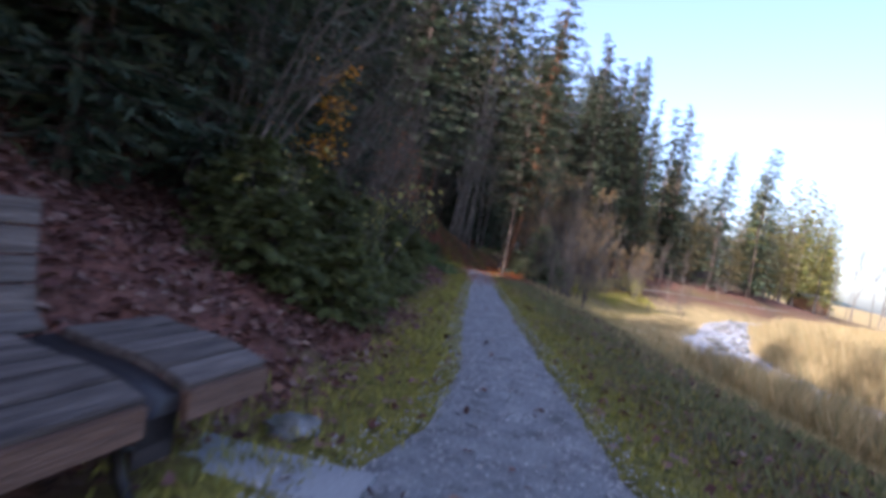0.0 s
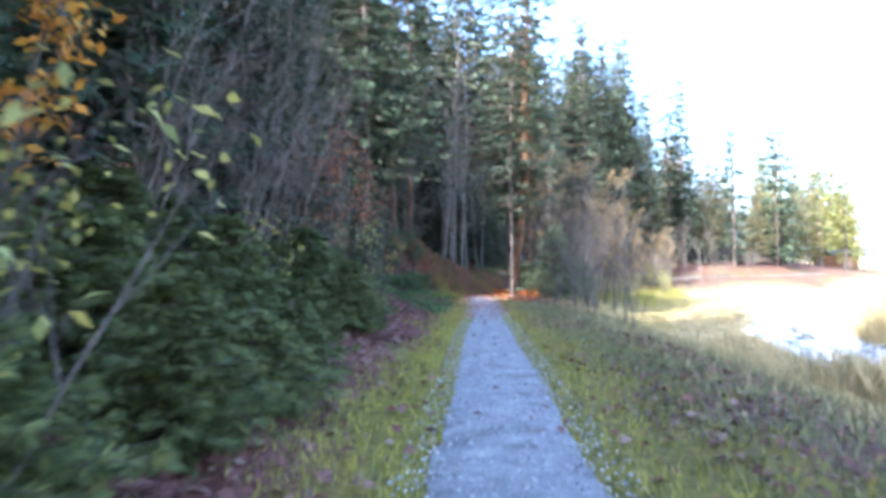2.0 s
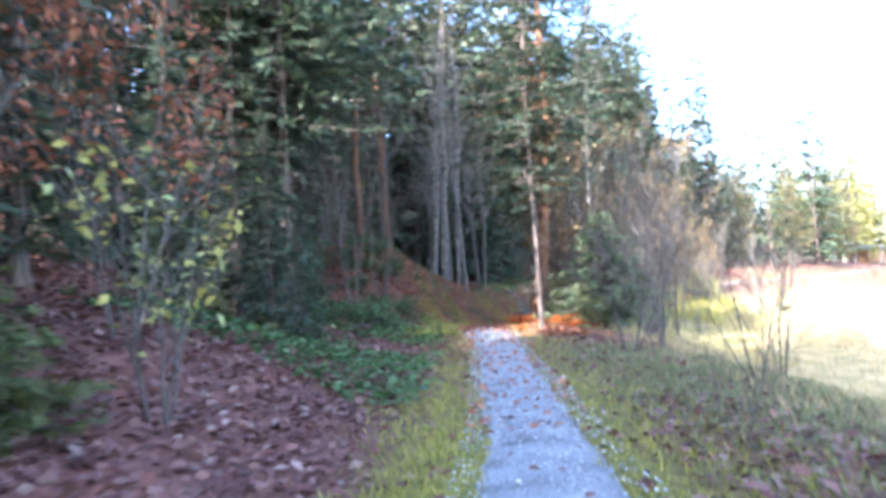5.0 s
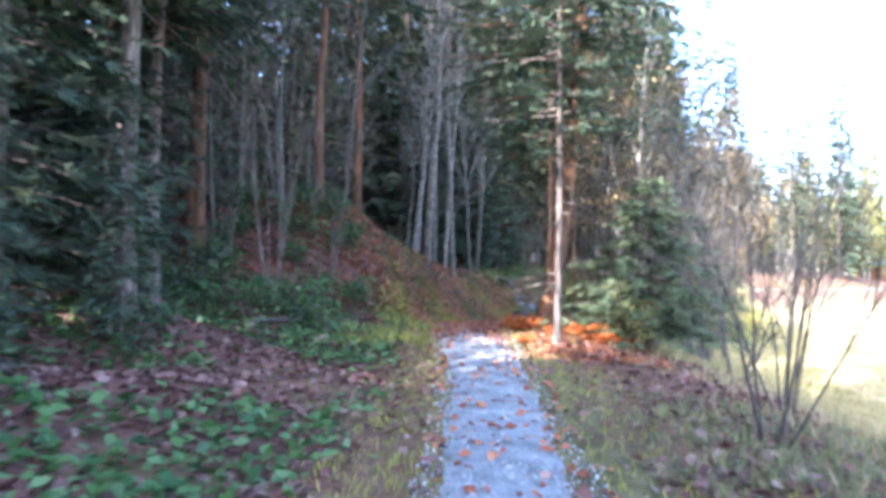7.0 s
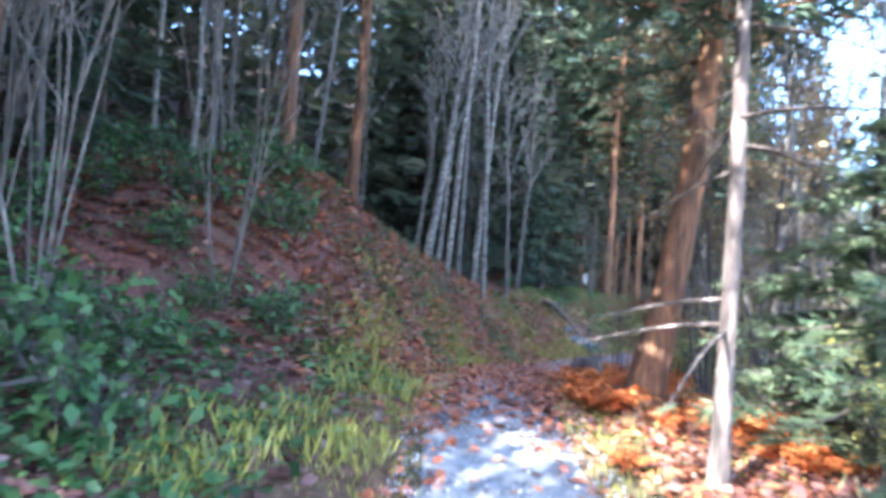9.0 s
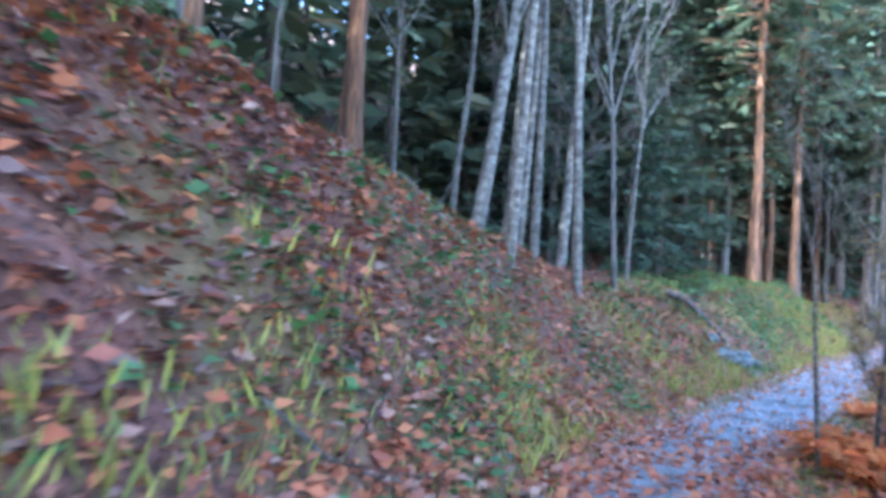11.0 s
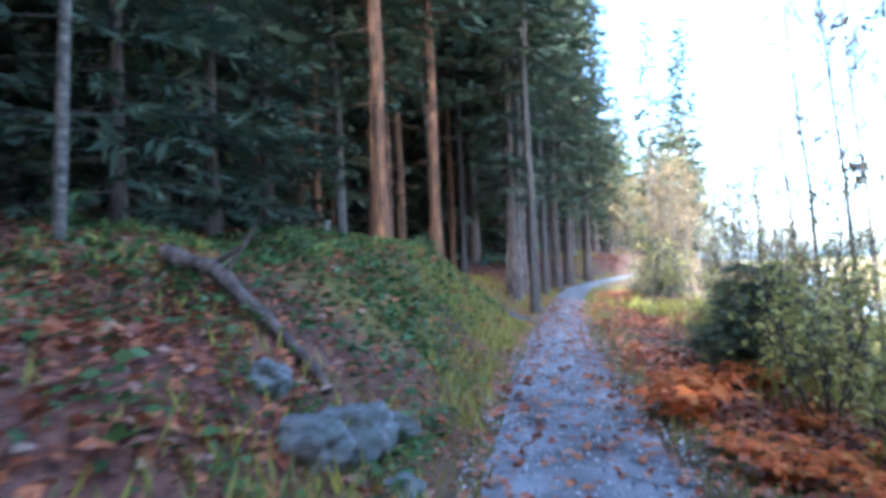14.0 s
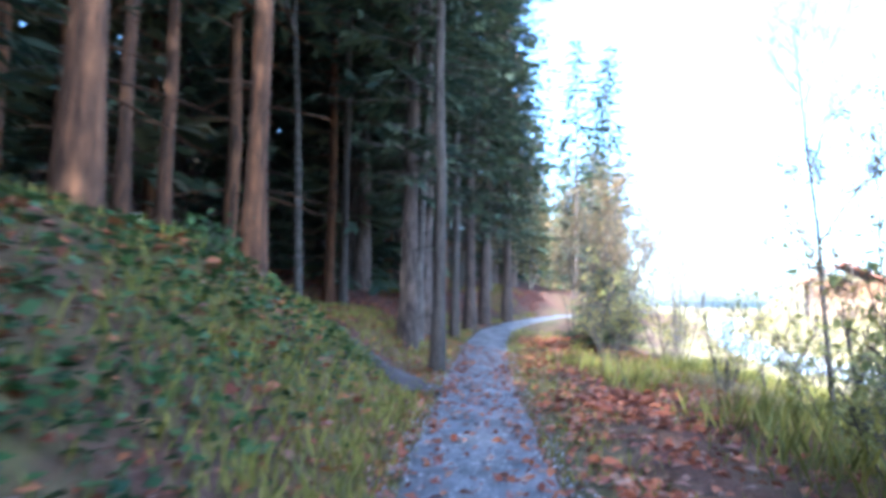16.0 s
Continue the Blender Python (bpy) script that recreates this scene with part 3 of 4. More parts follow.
def put(ob, x, y, size=1.0, turn=None, label="", sink=0.0, tilt=0.0):
    """Stands a thing on the land; the first use moves it, later uses copy it."""
    a = random.uniform(0, 360) if turn is None else turn
    m = pose(x, y, height(x, y) - sink, tilt, 0, a) @ Matrix.Scale(size, 4)
    if not ob.get("stands"):
        ob["stands"] = 1
        ob.matrix_basis = m
        res = ob
    else:
        res = copy_thing(ob, Matrix())
        res.matrix_basis = m
    if label:
        tagged(res, label)
    return res


random.seed(3)
SPRUCE = [spruce("spruce_tree", "tall dark green spruce on the wooded slope", 19, 3.2, 2.2, 31, 7, 9, 0.17, NEEDLE, BARK_SPRUCE, 0.19, 11, dead=6, pairs=2),
          spruce("spruce_tree", "dense dark spruce with drooping limbs", 15, 3.1, 0.6, 30, 7, 9, 0.17, NEEDLE, BARK_SPRUCE, 0.16, 12, 0.45, pairs=2),
          spruce("spruce_tree", "narrow dark spruce among the trees", 22, 2.6, 3.6, 31, 7, 9, 0.17, NEEDLE, BARK_SPRUCE, 0.2, 13, dead=10, pairs=2)]
FAR = [spruce("far_spruce", "dark spruce standing deep in the wood", 18, 3.4, 0.6, 30, 6, 9, 0.36, NEEDLE, BARK_SPRUCE, 0.18, 14, pairs=0),
       spruce("far_spruce", "broad dark spruce deep in the wood", 15, 3.6, 0.4, 26, 6, 10, 0.38, NEEDLE, BARK_SPRUCE, 0.17, 15, 0.45, pairs=0)]
PINE = [spruce("pine_tree", "tall conifer with a bare reddish trunk", 20, 3.1, 5.4, 26, 6, 7, 0.27, NEEDLE, BARK_RED, 0.14, 21, dead=16),
        spruce("pine_tree", "straight conifer with a bare grey-brown trunk", 18, 2.6, 6.5, 22, 6, 7, 0.27, NEEDLE, BARK_GREY, 0.10, 22, dead=22, lean=0.6)]
# spruce copy whose lighter needles carry the haze of the deeper wood
FAR_PALE = [spruce("hazy_spruce", "olive-green spruce above the bank, needles paled for haze", 17, 3.3, 1.2, 29, 6, 10, 0.34, NEEDLE_HAZED, BARK_SPRUCE, 0.17, 16, pairs=0, dead=14)]
LARCH = [spruce("larch_tree", "sunlit yellow-green conifer across the valley", 13, 2.5, 1.0, 28, 6, 10, 0.36, NEEDLE_LIT, BARK_GREY, 0.16, 31, 0.25, pairs=0)]
TAWNY = [spruce("tawny_larch", "sunlit larch with thin olive and tan needles", 11, 2.9, 1.6, 25, 7, 13, 0.2, NEEDLE_TAWNY, BARK_PALE, 0.13, 32, 0.22, pairs=0)]
YOUNG = [spruce("young_spruce", "low bushy green young spruce beside the path", 1.6, 1.15, 0.03, 15, 8, 22, 0.11, NEEDLE_YOUNG, BARK_SPRUCE, 0.03, 41, 0.22, pairs=4, size=0.62),
         spruce("young_spruce", "spreading green young spruce on the bank", 1.25, 1.3, 0.03, 13, 8, 24, 0.11, NEEDLE_YOUNG, BARK_SPRUCE, 0.03, 42, 0.3, pairs=4, size=0.62)]
BIRCH = [bare_tree("birch_tree", "slender bare birch with a pale trunk", 9, 1, 0.065, BARK_PALE, 51, levels=3, kids=9, lean=0.06, curve=0.08),
         bare_tree("birch_tree", "leaning bare birch with pale bark", 8, 1, 0.055, BARK_PALE, 52, levels=3, kids=8, lean=0.16, curve=0.12),
         bare_tree("alder_tree", "bare grey alder with fine twigs", 7.5, 1, 0.07, BARK_GREY, 53, levels=3, kids=11, lean=0.08, curve=0.1)]
CLUMP = [bare_tree("hazel_shrub", "clump of thin bare grey hazel stems", 5.5, 7, 0.02, BARK_GREY, 61, 0.28, 2, 7, curve=0.12, category="shrub"),
         bare_tree("hazel_shrub", "spreading clump of bare brown stems", 4.2, 6, 0.018, BARK_GREY, 62, 0.45, 2, 7, curve=0.15, category="shrub")]
POLE = [bare_tree("forest_tree", "thin straight pale trunk in the wood", 13, 1, 0.085, BARK_PALE, 71, levels=2, kids=9, lean=0.04, curve=0.03),
        bare_tree("forest_tree", "thin bare grey trunk in the wood", 12, 1, 0.065, BARK_GREY, 72, levels=2, kids=10, lean=0.07, curve=0.05)]
BROWNED = [bare_tree("brown_leaved_tree", "small tree with withered brown leaves", 5.5, 4, 0.04, BARK_GREY, 81, 0.25, 3, 7, leaf=LEAF_BROWN, leaf_n=1700, leaf_size=0.1)]


def scatter(count, x0, x1, y0, y1, gap, test, seed):
    """Places in a rectangle that pass the test and keep their distance."""
    r = np.random.default_rng(seed)
    out = []
    xs, ys = r.uniform(x0, x1, count), r.uniform(y0, y1, count)
    z, se, yy, e = lie(xs, ys)
    for k in range(count):
        if e[k] > 0.1 and test(xs[k], ys[k], se[k], yy[k]) and all((xs[k] - a) ** 2 + (ys[k] - b) ** 2 > gap * gap for a, b in out):
            out.append((xs[k], ys[k]))
    return out


def clearing(x, y):
    """The thinned strip that climbs the slope towards the sun."""
    u = (x * 0.70 - y * 0.55) / 0.89
    return -18.2 < u < -12.2 or (-24.0 < u <= -18.2 and math.sin(x * 12.9 + y * 7.3) > -0.75)


for x, y, k in ((0.5, 48.0, 1.0), (2.5, 50.5, 1.0), (-1.5, 46.0, 1.1), (3.8, 52.5, 1.0), (1.0, 53.0, 1.1), (5.6, 53.5, 1.0), (1.2, 45.2, 1.15), (2.4, 47.4, 1.2), (-0.6, 44.2, 1.1)):
    put(FAR_PALE[0], x, y, k)


def deep(x, y):
    """Whether a place lies well back from the footpath."""
    return lie([x], [y])[1][0] > 6.2


def yy_of(x, y):
    return float(lie([x], [y])[2][0])


# the dark wood on the slope
for x, y, k in ((-2.2, 22.7, 0.21), (-1.5, 21.8, 0.19), (-2.7, 21.5, 0.24), (-1.5, 23.6, 0.15), (-3.2, 20.4, 0.26), (-3.7, 4.5, 0.28), (-4.5, 5.6, 0.34), (-3.4, 5.8, 0.24), (-5.0, 3.6, 0.35), (-4.2, 7.0, 0.3)):
    put(SPRUCE[1], x, y, k, label="small dark spruce under the taller trees")
for x, y, k in ((-4.6, 4.6, 0.8), (-3.9, 7.6, 0.75), (-5.2, 9.4, 0.9), (-3.7, 10.8, 0.7), (-5.4, 2.2, 0.9), (-4.0, 13.4, 0.75), (-3.4, 16.4, 0.7), (-6.5, 6.5, 1.0), (-5.0, 0.0, 0.8), (-3.5, 5.6, 0.45), (-3.0, 7.2, 0.42), (-3.3, 9.2, 0.5), (-2.8, 12.6, 0.45), (-3.9, 3.4, 0.5), (-2.5, 23.5, 0.5), (-2.8, 18.9, 0.5), (-3.4, 24.7, 0.6), (-3.3, 17.5, 0.6), (-2.6, 25.3, 0.45), (-4.4, 26.2, 0.7), (-5.2, 28.6, 0.75), (-4.2, 30.6, 0.7), (-3.0, 16.2, 0.5)):
    put(SPRUCE[1], x, y, k)
for x, y, k in ((2.6, 43.9, 0.55), (3.5, 45.4, 0.6), (1.7, 45.0, 0.6), (0.9, 42.6, 0.5), (4.3, 46.8, 0.6), (-0.5, 42.4, 0.6)):
    put(SPRUCE[1], x, y, k)
for x, y, k in ((-1.3, 36.0, 0.95), (-1.9, 33.6, 0.85), (-2.9, 28.6, 1.0)):
    put(PINE[0], x, y, k)
# rows behind the start are added out of view to shade the path
for x, y in scatter(2200, -14, 4, -40, 27, 2.1, lambda x, y, s, yy: 3.9 < s < 8.5 and yy < 26 and not clearing(x, y), 1):
    put(random.choice(FAR if deep(x, y) else SPRUCE[:2] + SPRUCE[1:2]), x, y, random.uniform(0.6, 1.05))
for x, y in scatter(1900, -40, 6, -46, 60, 3.0, lambda x, y, s, yy: 8.5 <= s < 34 and yy < 27 and not clearing(x, y), 11):
    put(random.choice(FAR), x, y, random.uniform(0.8, 1.2))
for x, y in scatter(700, -12, 40, 24, 80, 2.3, lambda x, y, s, yy: 5.0 < s < 10 and 27 <= yy < 62 and not clearing(x, y), 2):
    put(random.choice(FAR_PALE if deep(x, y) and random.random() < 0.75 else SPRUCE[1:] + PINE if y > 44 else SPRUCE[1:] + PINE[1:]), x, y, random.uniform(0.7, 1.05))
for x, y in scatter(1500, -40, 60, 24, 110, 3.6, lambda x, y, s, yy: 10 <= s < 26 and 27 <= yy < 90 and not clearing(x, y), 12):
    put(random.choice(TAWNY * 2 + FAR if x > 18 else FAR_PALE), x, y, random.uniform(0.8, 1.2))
for x, y in scatter(700, 6, 50, 52, 100, 2.4, lambda x, y, s, yy: 1.8 < s < 10 and 54 < yy < 88, 13):
    put(random.choice(TAWNY * 3 + BIRCH + FAR[:1] if x > 19 else FAR + SPRUCE[2:]), x, y, random.uniform(0.75, 1.05))
for x, y in scatter(200, 20, 50, 68, 100, 3.0, lambda x, y, s, yy: -6 < s < -1.5 and yy > 70 and x < 0.46 * y, 14):
    put(random.choice(TAWNY + TAWNY + LARCH + BIRCH), x, y, random.uniform(0.7, 1.0))
for x, y in scatter(300, -10, 20, 21, 58, 1.1, lambda x, y, s, yy: 1.7 < s < 6.5 and 25.5 < yy < 41, 3):
    put(random.choice(CLUMP[:1] + POLE[1:] if yy_of(x, y) < 30 else POLE + POLE + BIRCH[:1]), x, y, random.uniform(0.6, 1.05))
for x, y in scatter(160, 0, 24, 41, 70, 1.5, lambda x, y, s, yy: 2.6 < s < 7 and yy > 43 and math.hypot(x - 8.2, y - 50) > 1.6, 4):
    put(random.choice(PINE + PINE + SPRUCE[2:] + POLE), x, y, random.uniform(0.8, 1.1))
OVER = spruce("overhanging_spruce", "dark spruce whose wide limbs overhang the footpath", 13, 3.6, 3.7, 26, 7, 20, 0.17, NEEDLE, BARK_SPRUCE, 0.11, 94, 0.4, dead=10, pairs=2, size=0.55)
for x, y, k in ((-1.9, 24.4, 0.95), (-2.2, 25.6, 0.9), (-3.4, 27.0, 0.95)):
    put(OVER, x, y, k)
# thin stems behind the young spruces
for x, y in scatter(90, -6, 0, 7.5, 22, 1.3, lambda x, y, s, yy: 2.3 < s < 5 and yy < 18.5, 5):
    put(random.choice(CLUMP + BIRCH[2:] + CLUMP), x, y, random.uniform(0.6, 0.95))
PALE = bare_tree("hazel_shrub", "leaning clump of thin pale hazel stems", 5.5, 6, 0.017, BARK_HAZEL, 63, 0.26, 3, 6, curve=0.2, category="shrub")
for x, y, k in ((-1.3, 27.4, 0.95), (-2.3, 28.2, 1.0), (-0.8, 29.0, 0.85), (-2.2, 12.2, 0.8), (-2.7, 7.2, 0.75), (-2.0, 13.8, 0.8)):
    put(PALE, x, y, k)
for x, y in scatter(260, -22, -2, 8, 38, 1.8, lambda x, y, s, yy: 4.2 < s < 20 and clearing(x, y), 23):
    put(random.choice(POLE + POLE + BIRCH[:2]), x, y, random.uniform(0.7, 1.1))
BENT = bare_tree("hazel_shrub", "large hazel whose thin bare stems lean over the verge", 5.2, 4, 0.021, BARK_HAZEL, 64, 0.2, 3, 7, curve=0.16, category="shrub")
for x, y, k, a, b in ((-2.6, 6.7, 0.95, 90, 24), (-1.9, 12.4, 0.8, 95, 14), (-2.4, 10.9, 0.85, 100, 18), (-2.0, 14.6, 0.8, 85, 12)):
    put(BENT, x, y, k, a, tilt=b)
# between the footpath and the stream
for x, y in scatter(160, 5.4, 10, 32, 41, 1.2, lambda x, y, s, yy: -6.5 < s < -2.2 and x < 0.27 * y, 6):
    put(random.choice(BIRCH + CLUMP + BROWNED), x, y, random.uniform(0.5, 0.85))
for x, y in scatter(260, 3.4, 9.5, 28.5, 41, 0.8, lambda x, y, s, yy: -6.5 < s < -1.9 and x < 0.15 + 0.215 * (y - 7) + 1.2, 19):
    put(random.choice(BIRCH + BIRCH[:1] + CLUMP[:1] + BROWNED if y < 33 else BIRCH[:2] + CLUMP), x, y, random.uniform(0.75, 1.05) if y < 33 else random.uniform(0.4, 0.65))
for x, y in scatter(60, 9.5, 18, 42, 51, 1.9, lambda x, y, s, yy: s < -2.6 and nearest(np.array([x]), np.array([y]), CREEK_D)[0][0] > 2.5, 17):
    put(random.choice(BIRCH + CLUMP + BROWNED), x, y, random.uniform(0.45, 0.75))
for x, y in scatter(60, 3, 12, 33, 44, 1.6, lambda x, y, s, yy: -3.6 < s < -1.5, 16):
    put(random.choice(CLUMP + BIRCH[1:]), x, y, random.uniform(0.3, 0.6))
for x, y in scatter(900, 8, 45, 44, 95, 1.9, lambda x, y, s, yy: s < -1.3 and y - 41.4 > (x - 6) * 0.98 and x < 0.46 * y and y < 90, 7):
    if x > 18 and x - 6 < 0.70 * (y - 41.4):
        put(random.choice(TAWNY * 2 + BROWNED * 2 + BIRCH), x, y, random.uniform(1.1, 1.5))
    else:
        put(random.choice(BIRCH + CLUMP + BROWNED), x, y, random.uniform(0.45, 0.75))
# across the valley
for x, y in scatter(400, 40, 110, 95, 160, 5.0, lambda x, y, s, yy: 0.475 * y < x < 0.62 * y, 9):
    put(random.choice(LARCH), x, y, random.uniform(1.25, 1.7))
for x, y in scatter(60, 38, 110, 55, 130, 6, lambda x, y, s, yy: 0.6 * y < x < 0.8 * y, 10):
    put(random.choice(BIRCH), x, y, random.uniform(1.2, 1.7))

for x, y, k in ((69, 105, 2.0), (73, 110, 2.1), (77, 109, 1.9), (75, 103, 2.0), (82, 116, 2.1), (71, 99, 1.7), (79, 121, 2.1), (86, 124, 2.0)):
    put(random.choice(BIRCH), x, y, k, label="tall bare tree at the edge of the far meadow")

# young spruces beside the footpath
for x, y, k in ((-0.8, 5.7, 0.55), (-1.4, 5.6, 0.6), (-1.1, 6.5, 0.6), (-1.9, 6.3, 0.7), (-0.85, 7.4, 0.52), (-1.5, 7.6, 0.66), (-2.3, 7.4, 0.75), (-0.75, 8.5, 0.5),
                (-1.4, 8.9, 0.62), (-2.1, 8.7, 0.75), (-0.7, 9.5, 0.46), (-1.3, 10.0, 0.6), (-2.1, 10.4, 0.7), (-0.75, 10.7, 0.46), (-1.5, 11.3, 0.6), (-2.4, 11.8, 0.8), (-1.0, 12.2, 0.48),
                (-3.0, 8.0, 0.8), (-1.5, 15.1, 0.5), (-1.9, 14.3, 0.6), (-1.4, 16.3, 0.5), (-2.0, 16.8, 0.6), (-1.7, 13.2, 0.55), (-0.75, 13.9, 0.52), (-1.05, 14.6, 0.62), (-0.65, 13.1, 0.5), (-1.35, 13.7, 0.7), (-0.85, 15.2, 0.45), (-1.5, 14.9, 0.7)):
    put(random.choice(YOUNG), x - (0.0 if y > 8 else 0.1), y, k * 1.1)

# marked trees
t1 = spruce("leaning_spruce", "large leaning conifer with a bare russet trunk beside the path", 15, 3.0, 3.6, 26, 7, 24, 0.16, NEEDLE, BARK_RED, 0.15, 91, lean=0.4, dead=10, pairs=2, kick=0.65, size=0.55)
put(t1, 2.85, 29.6, 1, 15)
t2 = spruce("slim_spruce", "slim grey trunk with dark drooping needles", 11, 2.2, 2.8, 22, 6, 22, 0.16, NEEDLE, BARK_SPRUCE, 0.048, 92, dead=14, pairs=2, size=0.5)
put(t2, 2.75, 27.2, 1, 80)
side = spruce("drooping_spruce", "broad spruce with low drooping green limbs", 3.5, 2.3, 0.4, 16, 8, 18, 0.13, NEEDLE_SOFT, BARK_SPRUCE, 0.07, 93, 0.35, pairs=3, size=0.7)
put(side, 4.45, 28.4, 0.8)
for x, y, k in ((7.9, 40.9, 0.3), (8.5, 41.8, 0.3), (5.6, 35.2, 0.36)):
    put(side, x, y, k, label="small drooping green spruce in the brush")
put(side, 15.4, 51.6, 0.5, label="small bushy green spruce by the path")
orange = bare_tree("beech_sapling", "beech sapling with bright orange autumn leaves", 2.9, 1, 0.02, BARK_GREY, 101, 0.12, 3, 7, lean=0.05, leaf=LEAF_ORANGE, leaf_n=480, leaf_size=0.1)
put(orange, -2.36, 9.45, 1.0, 40)
russet = bare_tree("russet_sapling", "thin sapling with hanging russet leaves", 3.6, 4, 0.015, BARK_GREY, 102, 0.25, 3, 8, leaf=LEAF_RED, leaf_n=1200, leaf_size=0.10)
put(russet, -1.65, 18.4, 0.95, 10)
put(russet, -2.3, 17.0, 0.6, 200)
yellow = bare_tree("yellow_leaved_shrub", "shrub with sparse pale yellow-green leaves", 2.2, 5, 0.016, BARK_GREY, 103, 0.5, 2, 6, leaf=LEAF_YELLOW, leaf_n=150, leaf_size=0.095, category="shrub")
for x, y, k in ((-0.95, 7.2, 0.8), (-1.5, 6.0, 0.6), (-0.9, 17.3, 0.8), (-1.6, 12.6, 0.6)):
    put(yellow, x, y, k)
for x, y, k in ((3.9, 20.1, 0.55), (2.4, 17.3, 0.25), (4.4, 18.6, 0.4)):
    put(CLUMP[1], x, y, k)
put(BROWNED[0], 5.4, 33.0, 0.7)
for x, y, k in ((3.3, 22.6, 0.75), (4.3, 24.2, 0.85), (5.3, 22.4, 0.7), (4.9, 26.4, 0.8)):
    put(CLUMP[1], x, y, k)
bramble = bare_tree("bramble_bush", "low tangled bramble with dark green leaves", 0.75, 9, 0.007, BARK_GREY, 106, 0.8, 2, 6, leaf=LEAF_GREEN, leaf_n=330, leaf_size=0.085, category="bush")
for x, y in scatter(900, -7, 4, 22, 40, 0.55, lambda x, y, s, yy: 26.0 < yy < 31.4 and 1.3 + 0.9 * (yy > 30.2) < s < 5.2, 21):
    put(bramble, x, y, random.uniform(0.6, 1.25))
for x, y in scatter(160, 2, 12, 36, 54, 1.0, lambda x, y, s, yy: 41 < yy < 50 and 1.2 < s < 4 and math.sin(x * 1.7 + y) > 0, 22):
    put(bramble, x, y, random.uniform(0.5, 0.9))
for x, y, k in ((3.3, 32.6, 0.3), (3.7, 33.6, 0.28), (4.2, 34.9, 0.25), (15.2, 50.9, 0.62), (14.9, 51.9, 0.55), (16.0, 51.9, 0.66), (16.8, 53.2, 0.7), (10.2, 43.0, 0.4), (11.8, 44.4, 0.45), (8.2, 34.5, 0.8), (7.6, 36.6, 0.8)):
    put(BROWNED[0], x, y, k, label="withered brown-leaved bush near the path")
for x, y, k in ((6.3, 36.6, 0.3),):
    put(YOUNG[1], x, y, k)
for x, y, k in ((9.2, 41.0, 0.55), (10.2, 42.2, 0.6), (8.4, 39.6, 0.45), (11.4, 43.6, 0.6), (12.6, 45.2, 0.6)):
    put(BIRCH[2], x, y, k)
brush = bare_tree("leafy_shrub", "low shrub with thin yellow-green leaves", 1.7, 7, 0.012, BARK_GREY, 105, 0.5, 2, 7, leaf=LEAF_YELLOW, leaf_n=650, leaf_size=0.07, category="shrub")
for x, y, k in ((6.4, 38.0, 0.7), (7.3, 39.2, 0.8), (8.0, 41.0, 0.7), (15.8, 50.4, 1.0), (5.2, 34.8, 0.7), (16.4, 52.0, 1.1), (4.6, 30.8, 0.8), (4.0, 27.8, 0.6), (11.6, 44.6, 0.9), (8.8, 42.2, 0.6), (11.4, 43.0, 0.8), (9.0, 40.4, 0.7), (7.0, 37.2, 0.7), (14.6, 46.6, 1.0), (9.6, 42.8, 0.9), (10.2, 43.4, 0.8), (15.0, 51.2, 1.3), (14.6, 50.6, 0.9), (9.9, 41.4, 0.7), (12.6, 46.4, 0.8)):
    put(brush, x, y, k)
for x, y, k in ((4.3, 33.6, 0.9), (4.8, 34.6, 1.0), (5.2, 33.8, 1.1), (7.2, 39.8, 0.8), (8.0, 40.4, 0.85), (8.6, 41.2, 0.9), (6.6, 38.8, 0.6)):
    put(brush, x, y, k)
for x, y, k in ((4.6, 34.0, 0.42), (5.3, 34.9, 0.45), (4.0, 33.0, 0.36), (7.7, 40.0, 0.3), (8.8, 42.0, 0.34)):
    put(BROWNED[0], x, y, k, label="brown-leaved bush in the brush beside the path")
put(CLUMP[1], 13.6, 46.6, 0.7)
put(CLUMP[0], 15.4, 49.6, 0.8)
put(BIRCH[0], 3.3, 34.1, 0.45, 200)
put(BIRCH[1], 3.8, 34.4, 0.5, 30)
for x, y, k in ((12.0, 53.4, 0.8), (13.0, 55.4, 0.85), (14.6, 55.9, 0.75), (16.0, 57.4, 0.8), (17.6, 58.6, 0.8), (10.6, 51.2, 0.75), (15.0, 58.6, 0.9), (11.4, 55.6, 0.9)):
    put(SPRUCE[2], x, y, k, label="tall dark spruce with a bare lower trunk")
mossy = bare_tree("mossy_birch", "thick leaning birch with a pale mossy trunk", 8.5, 1, 0.13, BARK_PALE, 104, levels=3, kids=8, lean=0.22, curve=0.1)
put(mossy, 0.3, 35.8, 1.0, 120)
for x, y, k in ((0.29, 39.1, 0.9), (1.49, 36.7, 0.8), (1.2, 38.6, 1.0), (0.9, 37.2, 0.8), (0.75, 35.5, 0.75), (0.6, 38.0, 0.9)):
    put(POLE[0], x, y, k)
for x, y, k in ((5.84, 45.98, 0.88), (7.21, 47.35, 0.75), (6.45, 47.7, 0.5), (5.46, 49.6, 0.75), (6.1, 46.9, 0.45), (7.5, 50.6, 0.8), (4.2, 48.0, 0.8), (5.0, 48.5, 0.6)):
    put(PINE[0], x, y, k)
for x, y, k in ((10.3, 49.5, 0.95), (13.2, 54.2, 1.0), (10.4, 54.0, 0.9), (11.2, 52.0, 0.9)):
    put(PINE[1], x, y, k)


